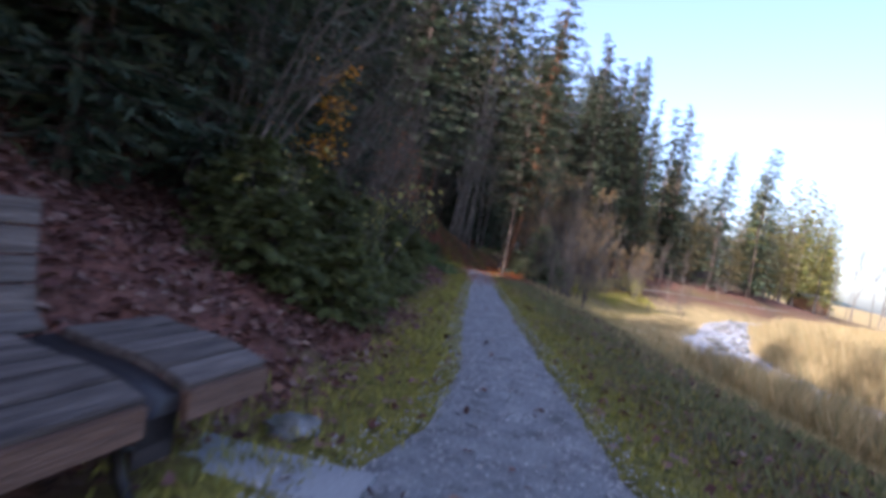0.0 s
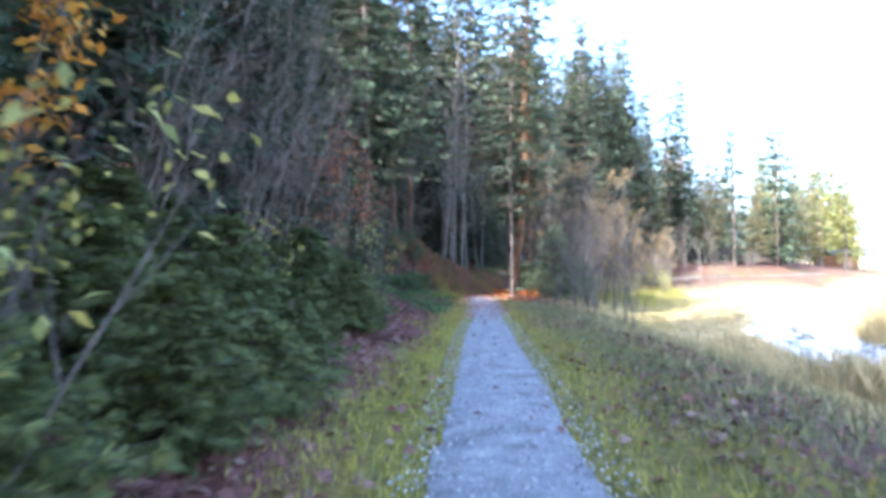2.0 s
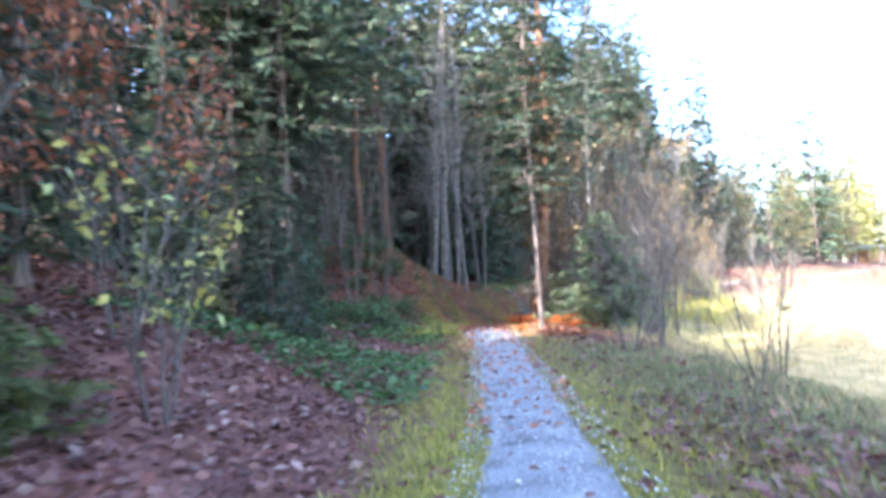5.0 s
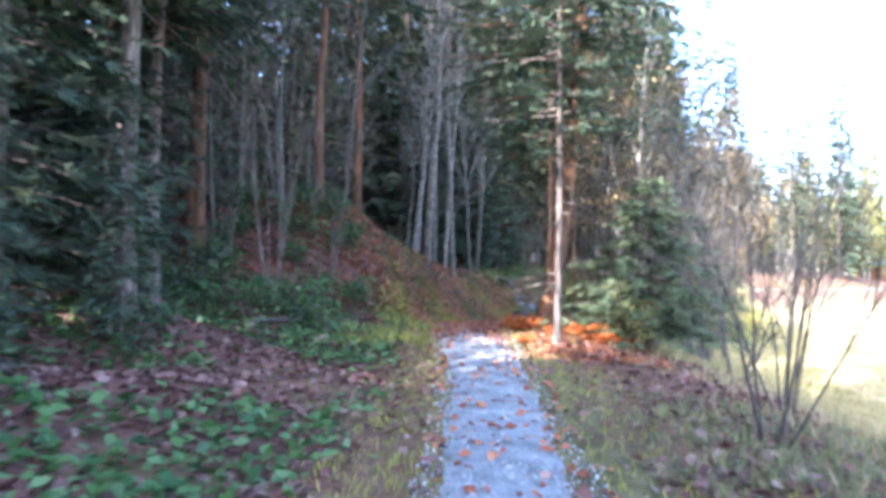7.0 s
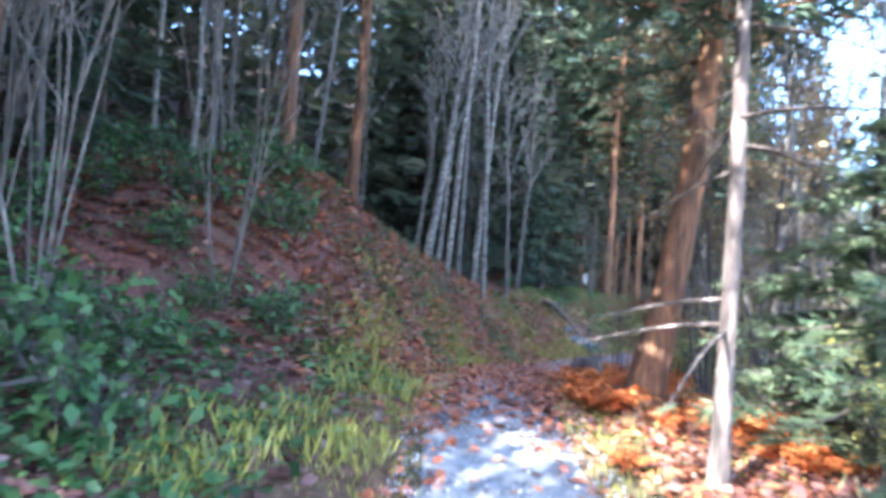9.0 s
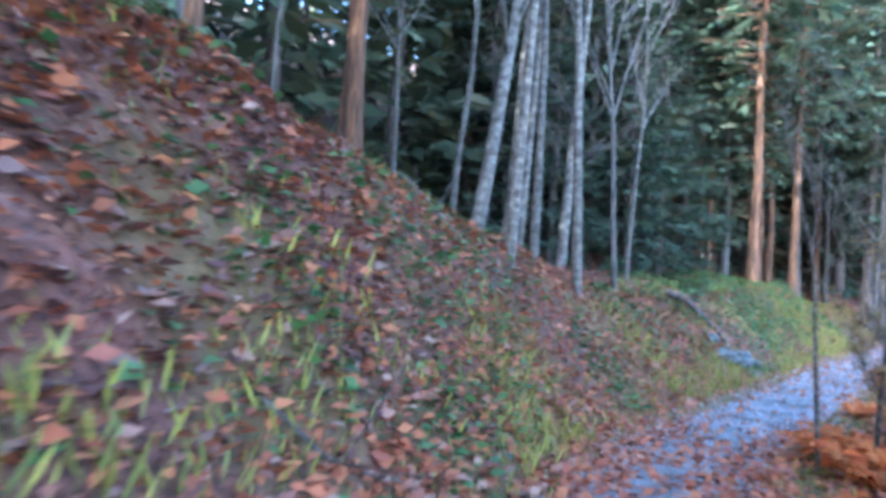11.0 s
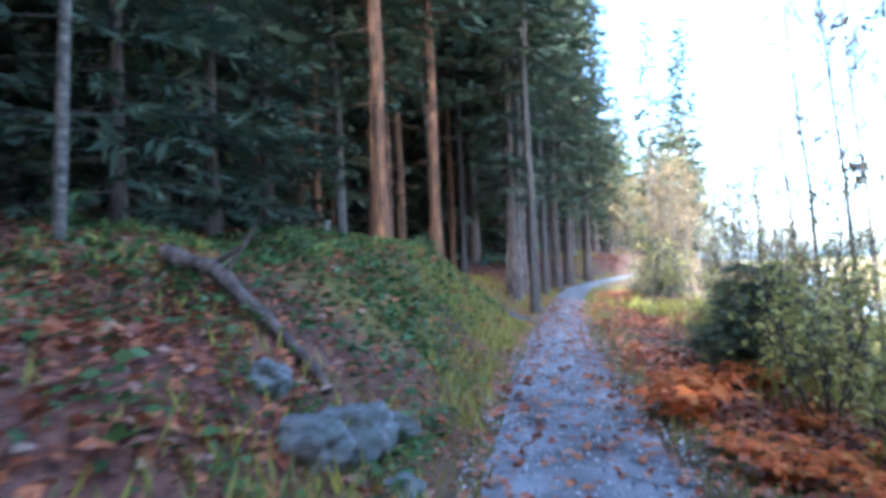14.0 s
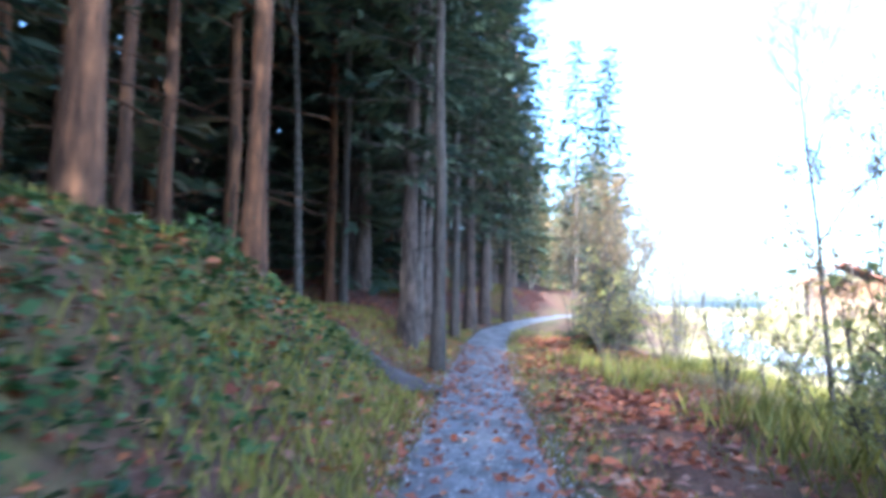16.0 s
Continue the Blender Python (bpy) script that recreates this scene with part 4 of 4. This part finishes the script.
# ---- ground cover, uncountable ----
def cover(name, label, category, mat, count, x0, x1, y0, y1, chance, length, width, flat, lift, seed, fold=0.2):
    """Leaves or blades strewn over the land where chance (of place) allows."""
    global rng
    rng = np.random.default_rng(seed)
    x, y = rng.uniform(x0, x1, count), rng.uniform(y0, y1, count)
    z, se, yy, e = lie(x, y)
    ok = rng.uniform(size=count) < chance(x, y, se, yy, e)
    x, y, z = x[ok], y[ok], z[ok]
    m = len(x)
    a = rng.uniform(0, 6.283, m)
    way = np.stack([np.cos(a), np.sin(a), rng.normal(size=m) * 0.25], 1)
    if not flat:
        way = way * np.array([0.45, 0.45, 0]) + np.array([0, 0, 1])
    ln = length * rng.uniform(0.55, 1.35, m)
    up = rng.normal(size=(m, 3)) * (0.45 if flat else 1) + np.array([0, 0, 1.0 if flat else 0])
    q = Quads()
    q.leaves(np.stack([x, y, z + lift + rng.uniform(0, 0.02, m)], 1), way, ln, ln * width, fold, up)
    return tagged(part(name, q, mat), label, category, kind="stuff")


def off_trail(x, y):
    return np.abs(nearest(x, y, TRAIL)[0]) > 0.42


def early(yy):
    return 1 - step(17, 23, yy)


cover("leaf_litter", "purple-brown fallen leaves lying thick on the slope", "fallen leaves", LITTER, 115000, -4, 5.5, 0, 33,
      lambda x, y, se, yy, e: np.where(se > 0, (0.1 + 0.9 * step(0.3, 1.1, e + 0.3 * vnoise(x, y, 5))) * (e > 0), (0.09 + (0.22 + 0.33 * step(9, 13, yy)) * step(0.35, 1.2, e + 0.5 * vnoise(x * 0.8, y * 0.8, 6)) * step(4.2, 1.6, e)) * (e > 0)), 0.085, 0.62, True, 0.02, 201)
cover("red_leaf_litter", "rust-red fallen beech leaves covering the bank", "fallen leaves", LITTER_RED, 290000, -4, 9, 26, 47,
      lambda x, y, se, yy, e: np.where(se > 0, step(0.0, 0.5, e) * (0.62 + 0.38 * step(-0.25, 0.25, vnoise(x * 0.9, y * 0.9, 7))) * (0.16 + 0.84 * step(41, 37, yy)) * step(27.5, 31, yy), step(0.1, 0.5, e) * step(2.3 + 1.2 * step(41, 44, yy), 1.2, e) * 0.5) * np.where(e < 4.5, 1, 0.3 * (e < 8)), 0.085, 0.6, True, 0.02, 202)
cover("path_leaves", "scattered russet leaves lying on the gravel", "fallen leaves", LITTER_RED, 330000, -1, 13, 18, 54,
      lambda x, y, se, yy, e: (e < 0.15) * (0.08 + 0.92 * step(27, 30, yy) * step(37, 33.5, yy) + 0.12 * step(36, 40, yy)) * (0.45 + 0.55 * step(-0.5, -0.1, e)), 0.08, 0.62, True, 0.035, 203)
cover("early_path_leaves", "a few dark leaves on the gravel path", "fallen leaves", LITTER, 5200, -1, 3, 0, 20, lambda x, y, se, yy, e: (e < 0.05) * 0.06, 0.07, 0.6, True, 0.035, 204)
cover("verge_grass", "short yellow-green mossy grass along the path", "grass", GRASS, 225000, -3, 5, 0.5, 30,
      lambda x, y, se, yy, e: np.where(se > 0, step(1.0, 0.35, e + 0.3 * vnoise(x, y, 8)), step(2.0, 0.5, e + 0.6 * vnoise(x, y, 9)) * 0.7) * (e > -0.06) * (0.3 + 0.7 * early(yy)), 0.065, 0.14, False, -0.005, 205)
cover("late_verge_grass", "thin green grass at the edge of the path", "grass", GRASS, 170000, -2, 16, 28, 56,
      lambda x, y, se, yy, e: (e > -0.05) * step(0.9, 0.2, e) * 0.5 + (se < 0) * step(0.8, 2.0, e) * (e < 7) * 0.5, 0.09, 0.12, False, -0.005, 206)
cover("slope_grass", "rough grey-green grass falling to the stream", "grass", STRAW, 130000, 2, 16, 0, 48,
      lambda x, y, se, yy, e: (se < 0) * step(1.0, 3.0, e) * (0.3 + 0.5 * step(-0.3, 0.5, vnoise(x * 0.6, y * 0.6, 10))) * (nearest(x, y, CREEK_D)[0] > 2.2), 0.17, 0.07, False, -0.01, 207)
cover("verge_turf", "short grey-green turf on the slope beside the path", "grass", TURF, 120000, 1, 8, 0.5, 24,
      lambda x, y, se, yy, e: (se < 0) * step(0.3, 1.0, e) * step(6.5, 4.0, e) * (0.45 + 0.5 * step(-0.2, 0.4, vnoise(x * 0.8, y * 0.8, 28))), 0.10, 0.12, False, -0.005, 222)
cover("meadow_reeds", "tall straw-coloured reeds of the valley meadow", "reeds", STRAW, 62000, 6, 60, 4, 90,
      lambda x, y, se, yy, e: (se < 0) * (np.abs(nearest(x, y, CREEK_D)[0]) > 1.7) * step(4.5, 6.5, e) * np.where(nearest(x, y, CREEK_D)[0] > 0, 0.8 * (y < 24), 1.0), 0.5, 0.06, False, -0.02, 208)
cover("bank_plants", "green bramble and herb leaves on the bank", "plants", LEAF_GREEN, 150000, -4, 9, 19, 50,
      lambda x, y, se, yy, e: (se > 0) * off_trail(x, y) * step(0.2, 0.7, e) * (e < 3.6) * step(-0.1, 0.5, vnoise(x * 0.9, y * 0.9, 14) + 0.7 * step(39, 41.5, yy) + 0.5 * step(31, 28, yy) + 0.6 * step(0.05, -0.35, vnoise(x * 0.9, y * 0.9, 7)) * step(30, 32, yy)) * (0.3 + 0.7 * step(38, 42, yy) + 0.6 * step(30, 27, yy)) * step(0.3, 1.0, e), 0.085, 0.65, True, 0.07, 209)
cover("bank_reeds", "tall tawny reeds on the near stream bank", "reeds", STRAW, 30000, 6, 12, 3, 19,
      lambda x, y, se, yy, e: (se < 0) * step(1.3, 1.7, nearest(x, y, CREEK_D)[0]) * step(4.2, 2.6, nearest(x, y, CREEK_D)[0]) * step(19, 15, y), 0.75, 0.035, False, -0.02, 213)
cover("far_bank_reeds", "tall tawny reeds along the far side of the stream", "reeds", STRAW, 75000, 9, 22, 3, 44,
      lambda x, y, se, yy, e: (se < 0) * step(-1.0, -1.3, nearest(x, y, CREEK_D)[0]) * step(-5.5, -2.5, nearest(x, y, CREEK_D)[0]), 0.85, 0.035, False, -0.02, 221)
cover("bank_grass", "long drooping green grass on the bank", "grass", GRASS, 90000, -3, 9, 26, 50,
      lambda x, y, se, yy, e: (se > 0) * off_trail(x, y) * step(0.15, 0.6, e) * (e < 3.2) * step(0.0, 0.5, vnoise(x * 0.7, y * 0.7, 15) + 0.5 * step(37, 40, yy)) * (0.3 + 0.2 * step(35, 40, yy)), 0.13, 0.09, False, 0.0, 210)
cover("bank_foot_grass", "ragged green tufts at the foot of the bank", "grass", GRASS, 120000, -2, 9, 26, 47,
      lambda x, y, se, yy, e: (se > 0) * step(0.0, 0.25, e) * step(1.3, 0.7, e + 0.4 * vnoise(x, y, 16)) * step(-0.15, 0.3, vnoise(x * 1.1, y * 1.1, 17)) * 0.8, 0.15, 0.1, False, 0.0, 215)
cover("far_bank_moss", "yellow-green moss and grass on the far bank", "grass", GRASS, 90000, 3, 22, 44, 66,
      lambda x, y, se, yy, e: (se > 0) * off_trail(x, y) * (e > 0.0) * (yy > 44.5) * step(5.5, 2.5, e) * step(-0.25, 0.3, vnoise(x * 0.7, y * 0.7, 18)) * 0.75, 0.14, 0.12, False, 0.0, 216)
cover("far_leaf_litter", "dull brown leaves under the far trees", "fallen leaves", LITTER_RED, 90000, 2, 24, 43, 66,
      lambda x, y, se, yy, e: off_trail(x, y) * np.where(se > 0, (yy > 44) * (0.25 + 0.4 * step(-0.2, 0.3, vnoise(x * 0.6, y * 0.6, 19))) * (e < 7) * (e > 0), 0.0), 0.1, 0.6, True, 0.02, 217)
cover("slope_leaf_litter", "damp red-brown leaves among the grass by the path", "fallen leaves", LITTER_RED, 70000, 4, 17, 39, 54,
      lambda x, y, se, yy, e: (se < 0) * step(0.05, 0.35, e) * step(3.6, 1.6, e) * (0.25 + 0.6 * step(-0.25, 0.25, vnoise(x * 0.9, y * 0.9, 20))), 0.095, 0.6, True, 0.03, 218)
cover("slope_weeds", "rank green weeds on the slope below the path", "weeds", GRASS, 90000, 3, 17, 37, 54,
      lambda x, y, se, yy, e: (se < 0) * step(0.7, 1.8, e + 0.5 * vnoise(x, y, 24)) * step(6, 4, e) * step(-0.3, 0.2, vnoise(x * 0.8, y * 0.8, 25)) * 0.7, 0.27, 0.07, False, -0.01, 219)
cover("bank_herbs", "dark green herbs low on the leafy bank", "plants", LEAF_GREEN, 110000, -2, 9, 28, 44,
      lambda x, y, se, yy, e: (se > 0) * step(0.15, 0.4, e) * step(2.2, 1.1, e + 0.5 * vnoise(x, y, 26)) * step(0.0, 0.35, vnoise(x * 1.2, y * 1.2, 27)) * 0.7, 0.085, 0.55, True, 0.05, 220)
cover("gravel_stones", "loose small stones on the gravel path", "gravel", PEBBLE, 50000, -1.5, 3, 0, 22, lambda x, y, se, yy, e: (e < 0.12) * 1.0, 0.022, 0.8, True, 0.028, 212, 0.6)


cover("path_pebbles", "small stones loose on the trodden path", "gravel", PEBBLE, 196000, -0.5, 13, 20, 54, lambda x, y, se, yy, e: (e < 0.1) * 0.9, 0.024, 0.8, True, 0.024, 214, 0.6)


# ---- bracken ----
def fern(seed, tall):
    """Withered bracken: arching fronds, each a part with its own leaflets."""
    global rng
    rng = np.random.default_rng(seed)
    root = thing("bracken_fern", "withered bright orange bracken fern beside the path", "fern", "bracken along the path")
    for k in range(7):
        a = k * 0.9 + rng.uniform(-0.3, 0.3)
        t = np.linspace(0, 1, 6)
        r = tall * rng.uniform(0.55, 1.0)
        out = np.array([math.cos(a), math.sin(a), 0])
        pts = out * (r * 0.9 * t ** 1.3)[:, None] + np.array([0, 0, 1.0]) * (tall * rng.uniform(0.7, 1.1) * (t - 0.55 * t ** 2.4))[:, None]
        q = Quads()
        q.tube(pts, np.linspace(0.005, 0.0015, 6), 3)
        tt = np.repeat(np.linspace(0.2, 1, 13), 2)
        base = np.stack([np.interp(tt, t, pts[:, j]) for j in range(3)], 1)
        sgn = np.tile([1.0, -1.0], 13)[:, None]
        way = np.array([-out[1], out[0], 0]) * sgn + out * 0.45 + rng.normal(size=(26, 3)) * 0.25 + np.array([0, 0, -0.25])
        ln = tall * 0.34 * (1.1 - 0.75 * tt) * rng.uniform(0.7, 1.3, 26)
        q.leaves(base, way, ln, ln * 0.42, 0.25, rng.normal(size=(26, 3)) * 0.35 + np.array([0, 0, 1]))
        part("frond", q, FERN, root)
    return root


FERNS = [fern(301, 0.42), fern(302, 0.34), fern(303, 0.5)]
for x, y in scatter(1400, 1, 12, 27, 45, 0.26, lambda x, y, s, yy: -1.9 < s < -0.2 and (31.5 < yy < 42 or 27.3 < yy < 31) and math.sin(x * 2.1 + y * 1.3) > -0.55 and math.hypot(x - 2.85, y - 29.6) > 0.4, 18):
    put(random.choice(FERNS), x, y, random.uniform(0.7, 1.3))


# ---- the bench ----
def build_bench():
    bench = thing("lounger_bench", "weathered wooden slatted lounger bench on a dark steel frame", "bench")
    e, n = Vector((0.215, 0.977, 0)), Vector((-0.977, 0.215, 0))
    o = Vector((-0.66, 2.68, 0.0))
    turn = Matrix((e, n, Vector((0, 0, 1)))).transposed().to_4x4()
    bench.matrix_basis = Matrix.Translation(o) @ turn
    prof = [(0.0, 0.27), (0.0, 0.385), (0.11, 0.425), (0.22, 0.447), (0.33, 0.455), (0.44, 0.462), (0.54, 0.48), (0.60, 0.545), (0.625, 0.64), (0.64, 0.74), (0.65, 0.84), (0.66, 0.94)]

    def slat(k, s0, s1):
        (u0, z0), (u1, z1) = prof[k], prof[k + 1]
        ang = math.atan2(z1 - z0, u1 - u0)
        wide = math.hypot(u1 - u0, z1 - z0) - 0.008
        rot = Euler((ang, 0, 0)).to_matrix()
        bm = box((s1 - s0, wide, 0.036), ((s0 + s1) / 2, (u0 + u1) / 2, (z0 + z1) / 2), rot, 0.005)
        part("slat", bm, WOOD_BROWN if k == 0 else WOOD, bench)
    for k in range(6):
        slat(k, -0.55, 0.0)
    for k in range(11):
        slat(k, -2.3, -0.76 if k < 6 else -0.62)
    for s in (-0.66, -2.36):
        f = Quads()
        w = 0.1
        inner = [(u + 0.012, z - 0.012) for u, z in (prof[:7] if s > -1 else prof)]
        inner[0] = (0.012, 0.22)
        v, q = [], []
        for i, (u, z) in enumerate(inner):
            du = 0.05 if i > 6 else 0.0
            v += [(s - w, u, z), (s + w, u, z), (s + w, u + du, z - 0.06 + du), (s - w, u + du, z - 0.06 + du)]
        for i in range(len(inner) - 1):
            for j in range(4):
                q.append((4 * i + j, 4 * i + (j + 1) % 4, 4 * i + 4 + (j + 1) % 4, 4 * i + 4 + j))
        f.add(v, q)
        part("side_frame", f, STEEL, bench, "dark curved steel side frame")
        for u0, u1 in ((0.10, 0.02), (0.50, 0.56)):
            leg = Quads()
            t = np.linspace(0, 1, 7)
            leg.tube(np.stack([0 * t + s, u0 + (u1 - u0) * t + 0.08 * np.sin(t * 3.14), 0.42 * (1 - t) - 0.06], 1), 0.022 + 0 * t, 8)
            part("leg", leg, STEEL, bench, smooth=True)
    rail = Quads()
    rail.tube([(-0.03, 0.3, 0.42), (-2.3, 0.3, 0.42)], [0.018, 0.018], 6)
    part("rail", rail, STEEL, bench)


build_bench()


def boulder(name, label, x, y, sx, sy, sz, seed, mat=None, sink=0.3):
    bm = bmesh.new()
    bmesh.ops.create_icosphere(bm, subdivisions=3 if "stream" in name else 4, radius=1)
    for v in bm.verts:
        p = v.co.copy()
        k = 1 + 0.45 * noise.noise(p * 1.2 + Vector((seed, 0, 0))) - 0.22 * abs(noise.noise(p * 2.6 + Vector((0, seed, 0)))) + 0.1 * noise.noise(p * 6) + 0.05 * noise.noise(p * 14)
        v.co = Vector((p.x * sx, p.y * sy, p.z * sz)) * k
    ob = tagged(part(name, bm, mat or STONE, smooth=True), label, "rock")
    ob.matrix_basis = pose(x, y, height(x, y) + sz * (1 - 2 * sink), 0, 0, seed * 37)
    return ob


stone = boulder("stream_stone", "wet grey stone breaking the surface of the stream", 11.0, 9.0, 0.3, 0.24, 0.16, 9)
tagged(stone, group="stones in the stream")
sr = np.random.default_rng(77)
for k in range(70):
    i = int(sr.integers(60, 175))
    cx, cy = CREEK_D[i] + sr.uniform(-1.2, 1.2, 2)
    copy_thing(stone, Matrix.Translation((cx, cy, WATER - 0.02)) @ pose(0, 0, 0, sr.uniform(-15, 15), sr.uniform(-15, 15), sr.uniform(0, 360)) @ Matrix.Scale(sr.uniform(0.5, 1.5), 4))
stone.matrix_basis = pose(11.1, 9.0, WATER - 0.02, 0, 0, 40)


def slab():
    bm = box((1.25, 0.42, 0.14), (0, 0, 0), None, 0.03)
    ob = tagged(part("concrete_footing", bm, CONCRETE), "pale concrete footing slab under the bench", "slab")
    ob.matrix_basis = pose(-0.72, 2.55, height(-0.4, 2.5) - 0.035, 1, 0, -10)


slab()
boulder("rock", "flat grey rock beside the concrete footing", -0.56, 3.0, 0.14, 0.11, 0.07, 1)
for x, y, a, b, c, s in ((4.2, 40.1, 0.27, 0.2, 0.17, 2), (3.9, 39.75, 0.2, 0.17, 0.13, 3), (4.5, 40.5, 0.15, 0.12, 0.1, 4), (4.3, 39.65, 0.12, 0.1, 0.07, 6), (3.75, 40.15, 0.16, 0.13, 0.1, 7)):
    boulder("boulder", "grey weathered boulder at the foot of the bank", x, y, a, b, c, s)


def fallen(name, label, pts, r, mat, category="log", twigs=0, seed=1):
    """A dead stem lying on the land."""
    global rng
    rng = np.random.default_rng(seed)
    q = Quads()
    t = np.linspace(0, 1, 12)
    px, py = [np.interp(t, np.linspace(0, 1, len(pts)), [p[k] for p in pts]) for k in (0, 1)]
    up = np.interp(t, np.linspace(0, 1, len(pts)), [p[2] for p in pts])
    line = np.stack([px + 0.02 * np.sin(t * 9), py + 0.02 * np.cos(t * 7), lie(px, py)[0] + r * 0.6 + up], 1)
    q.tube(line, r * (1 - 0.55 * t) * (1 + 0.12 * np.sin(t * 23)), 9)
    for k in range(twigs):
        i = rng.integers(2, 11)
        w = rng.normal(size=3) * 0.5 + np.array([0, 0, 0.5])
        s = np.linspace(0, 1, 4)[:, None]
        q.tube(line[i] + w * s * rng.uniform(0.3, 0.8), np.linspace(r * 0.4, 0.003, 4), 4)
    return tagged(part(name, q, mat, smooth=True), label, category)


fallen("fallen_log", "dark rotting log lying on the bank", [(3.2, 41.4, 0.12), (3.7, 41.0, 0.05), (4.1, 40.45, 0.0)], 0.07, BARK_SPRUCE, seed=2, twigs=3)
fallen("fallen_branch", "bare grey branch lying in red leaves", [(-0.4, 33.0, 0.05), (0.1, 33.5, 0.1), (0.6, 33.8, 0.03)], 0.012, BARK_GREY, "branch", 5, 3)
fallen("fallen_branch", "bare grey branch lying in red leaves", [(-0.2, 34.2, 0.1), (0.5, 34.5, 0.1), (1.0, 34.8, 0.02)], 0.011, BARK_PALE, "branch", 5, 4)
fallen("fallen_branch", "dead twiggy branch on the leaf litter", [(-1.2, 26.2, 0.05), (-0.4, 26.9, 0.15)], 0.02, BARK_GREY, "branch", 5, 5)
fallen("fallen_branch", "thin stick lying on the bank", [(0.3, 31.0, 0.02), (0.8, 31.6, 0.04)], 0.012, BARK_GREY, "branch", 2, 6)


def stump(x, y, seed):
    bm = bmesh.new()
    bmesh.ops.create_cone(bm, cap_ends=True, segments=24, radius1=0.3, radius2=0.17, depth=0.6)
    bmesh.ops.subdivide_edges(bm, edges=bm.edges[:], cuts=2)
    for v in bm.verts:
        a = math.atan2(v.co.y, v.co.x)
        k = 1 + 0.2 * math.sin(a * 5 + seed) * (0.5 - v.co.z) + 0.1 * noise.noise(v.co * 6)
        v.co.x, v.co.y = v.co.x * k, v.co.y * k
        v.co.z += 0.07 * noise.noise(v.co * 5) * (v.co.z > 0.25)
    s = tagged(part("tree_stump", bm, BARK_SPRUCE, smooth=True), "old mossy brown tree stump at the path edge", "stump")
    s.matrix_basis = pose(x, y, height(x, y) + 0.06, 8, 6, 30)


stump(2.8, 31.75, 1)


# plain white boards added for the white spots between the far trunks
def sign(x, y, turn):
    s = thing("notice_board", "small plain white board on a post in the wood", "sign")
    b = Quads()
    b.tube([(0, 0, -0.4), (0, 0, 1.3)], [0.04, 0.04], 8)
    part("post", b, BARK_GREY, s)
    part("board", box((0.5, 0.03, 0.5), (0, -0.06, 1.05), None, 0.006), WHITE_PANEL, s)
    s.matrix_basis = pose(x, y, height(x, y), 0, 0, turn)


sign(6.3, 54.4, 5)
sign(5.3, 54.8, 15)


def house(x, y, turn, size):
    h = thing("house", "far timber and plaster house with a red tiled roof", "house")
    h.matrix_basis = pose(x, y, height(x, y) - 0.2, 0, 0, turn) @ Matrix.Scale(size, 4)
    part("wall", box((11, 8, 3.2), (0, 0, 1.6)), PLASTER, h, "pale plaster ground floor")
    part("upper_wall", box((11.06, 8.06, 2.2), (0, 0, 4.3)), BOARD, h, "brown boarded upper floor")
    for sgn in (1, -1):
        part("roof", box((12.6, 5.9, 0.25), (0, sgn * 2.45, 6.4), Euler((radians(-28 * sgn), 0, 0)).to_matrix(), 0.03), ROOF, h)
    for k in range(4):
        for z in (1.6, 4.2):
            w = part("window", box((1.1, 0.14, 1.3), (-4 + 2.6 * k, -4.03, z), None, 0.02), PLASTER, h)
            part("pane", box((0.9, 0.05, 1.1), (-4 + 2.6 * k, -4.1, z)), GLASS, w)


house(58, 70.8, 35, 0.6)


def shed(x, y, turn):
    s = thing("shed", "low dark timber shed at the meadow edge", "shed")
    s.matrix_basis = pose(x, y, height(x, y) - 0.1, 0, 0, turn)
    part("wall", box((5, 3.4, 2.2), (0, 0, 1.1), None, 0.02), BOARD, s)
    for k in (1, -1):
        part("roof", box((5.8, 2.3, 0.12), (0, k * 0.95, 2.6), Euler((radians(-24 * k), 0, 0)).to_matrix(), 0.01), STONE, s)
    part("door", box((1.0, 0.08, 1.8), (0.6, -1.72, 0.9), None, 0.01), PLASTER, s)


shed(64, 108, 20)


def far_hill():
    q = Quads()
    nx, ny = 80, 30
    u, v = np.meshgrid(np.linspace(0, 1, nx), np.linspace(0, 1, ny), indexing="ij")
    x = 60 + 900 * u
    y = 620 - 420 * u + 500 * v
    z = -4 + (78 + 26 * vnoise(u * 5, v * 0, 3) + 7 * vnoise(u * 40, v * 20, 4)) * step(0, 0.8, v) * (1 - 0.85 * step(0.3, 0.45, u))
    a = (np.arange(nx - 1)[:, None] * ny + np.arange(ny - 1)[None, :])
    q.add(np.stack([x, y, z], -1).reshape(-1, 3), np.stack([a, a + ny, a + ny + 1, a + 1], -1).reshape(-1, 4))
    # the blue-grey of distance haze is mixed into this wood colour
    m = material("hazed_far_woods", [(0.03, 0.05, 0.05), (0.06, 0.085, 0.08), (0.10, 0.11, 0.10)], 0.95, 0.05, 0, 0.6)
    tagged(part("backdrop", q, m, smooth=True), "far wooded hill across the valley", "hill", kind="structure")


far_hill()
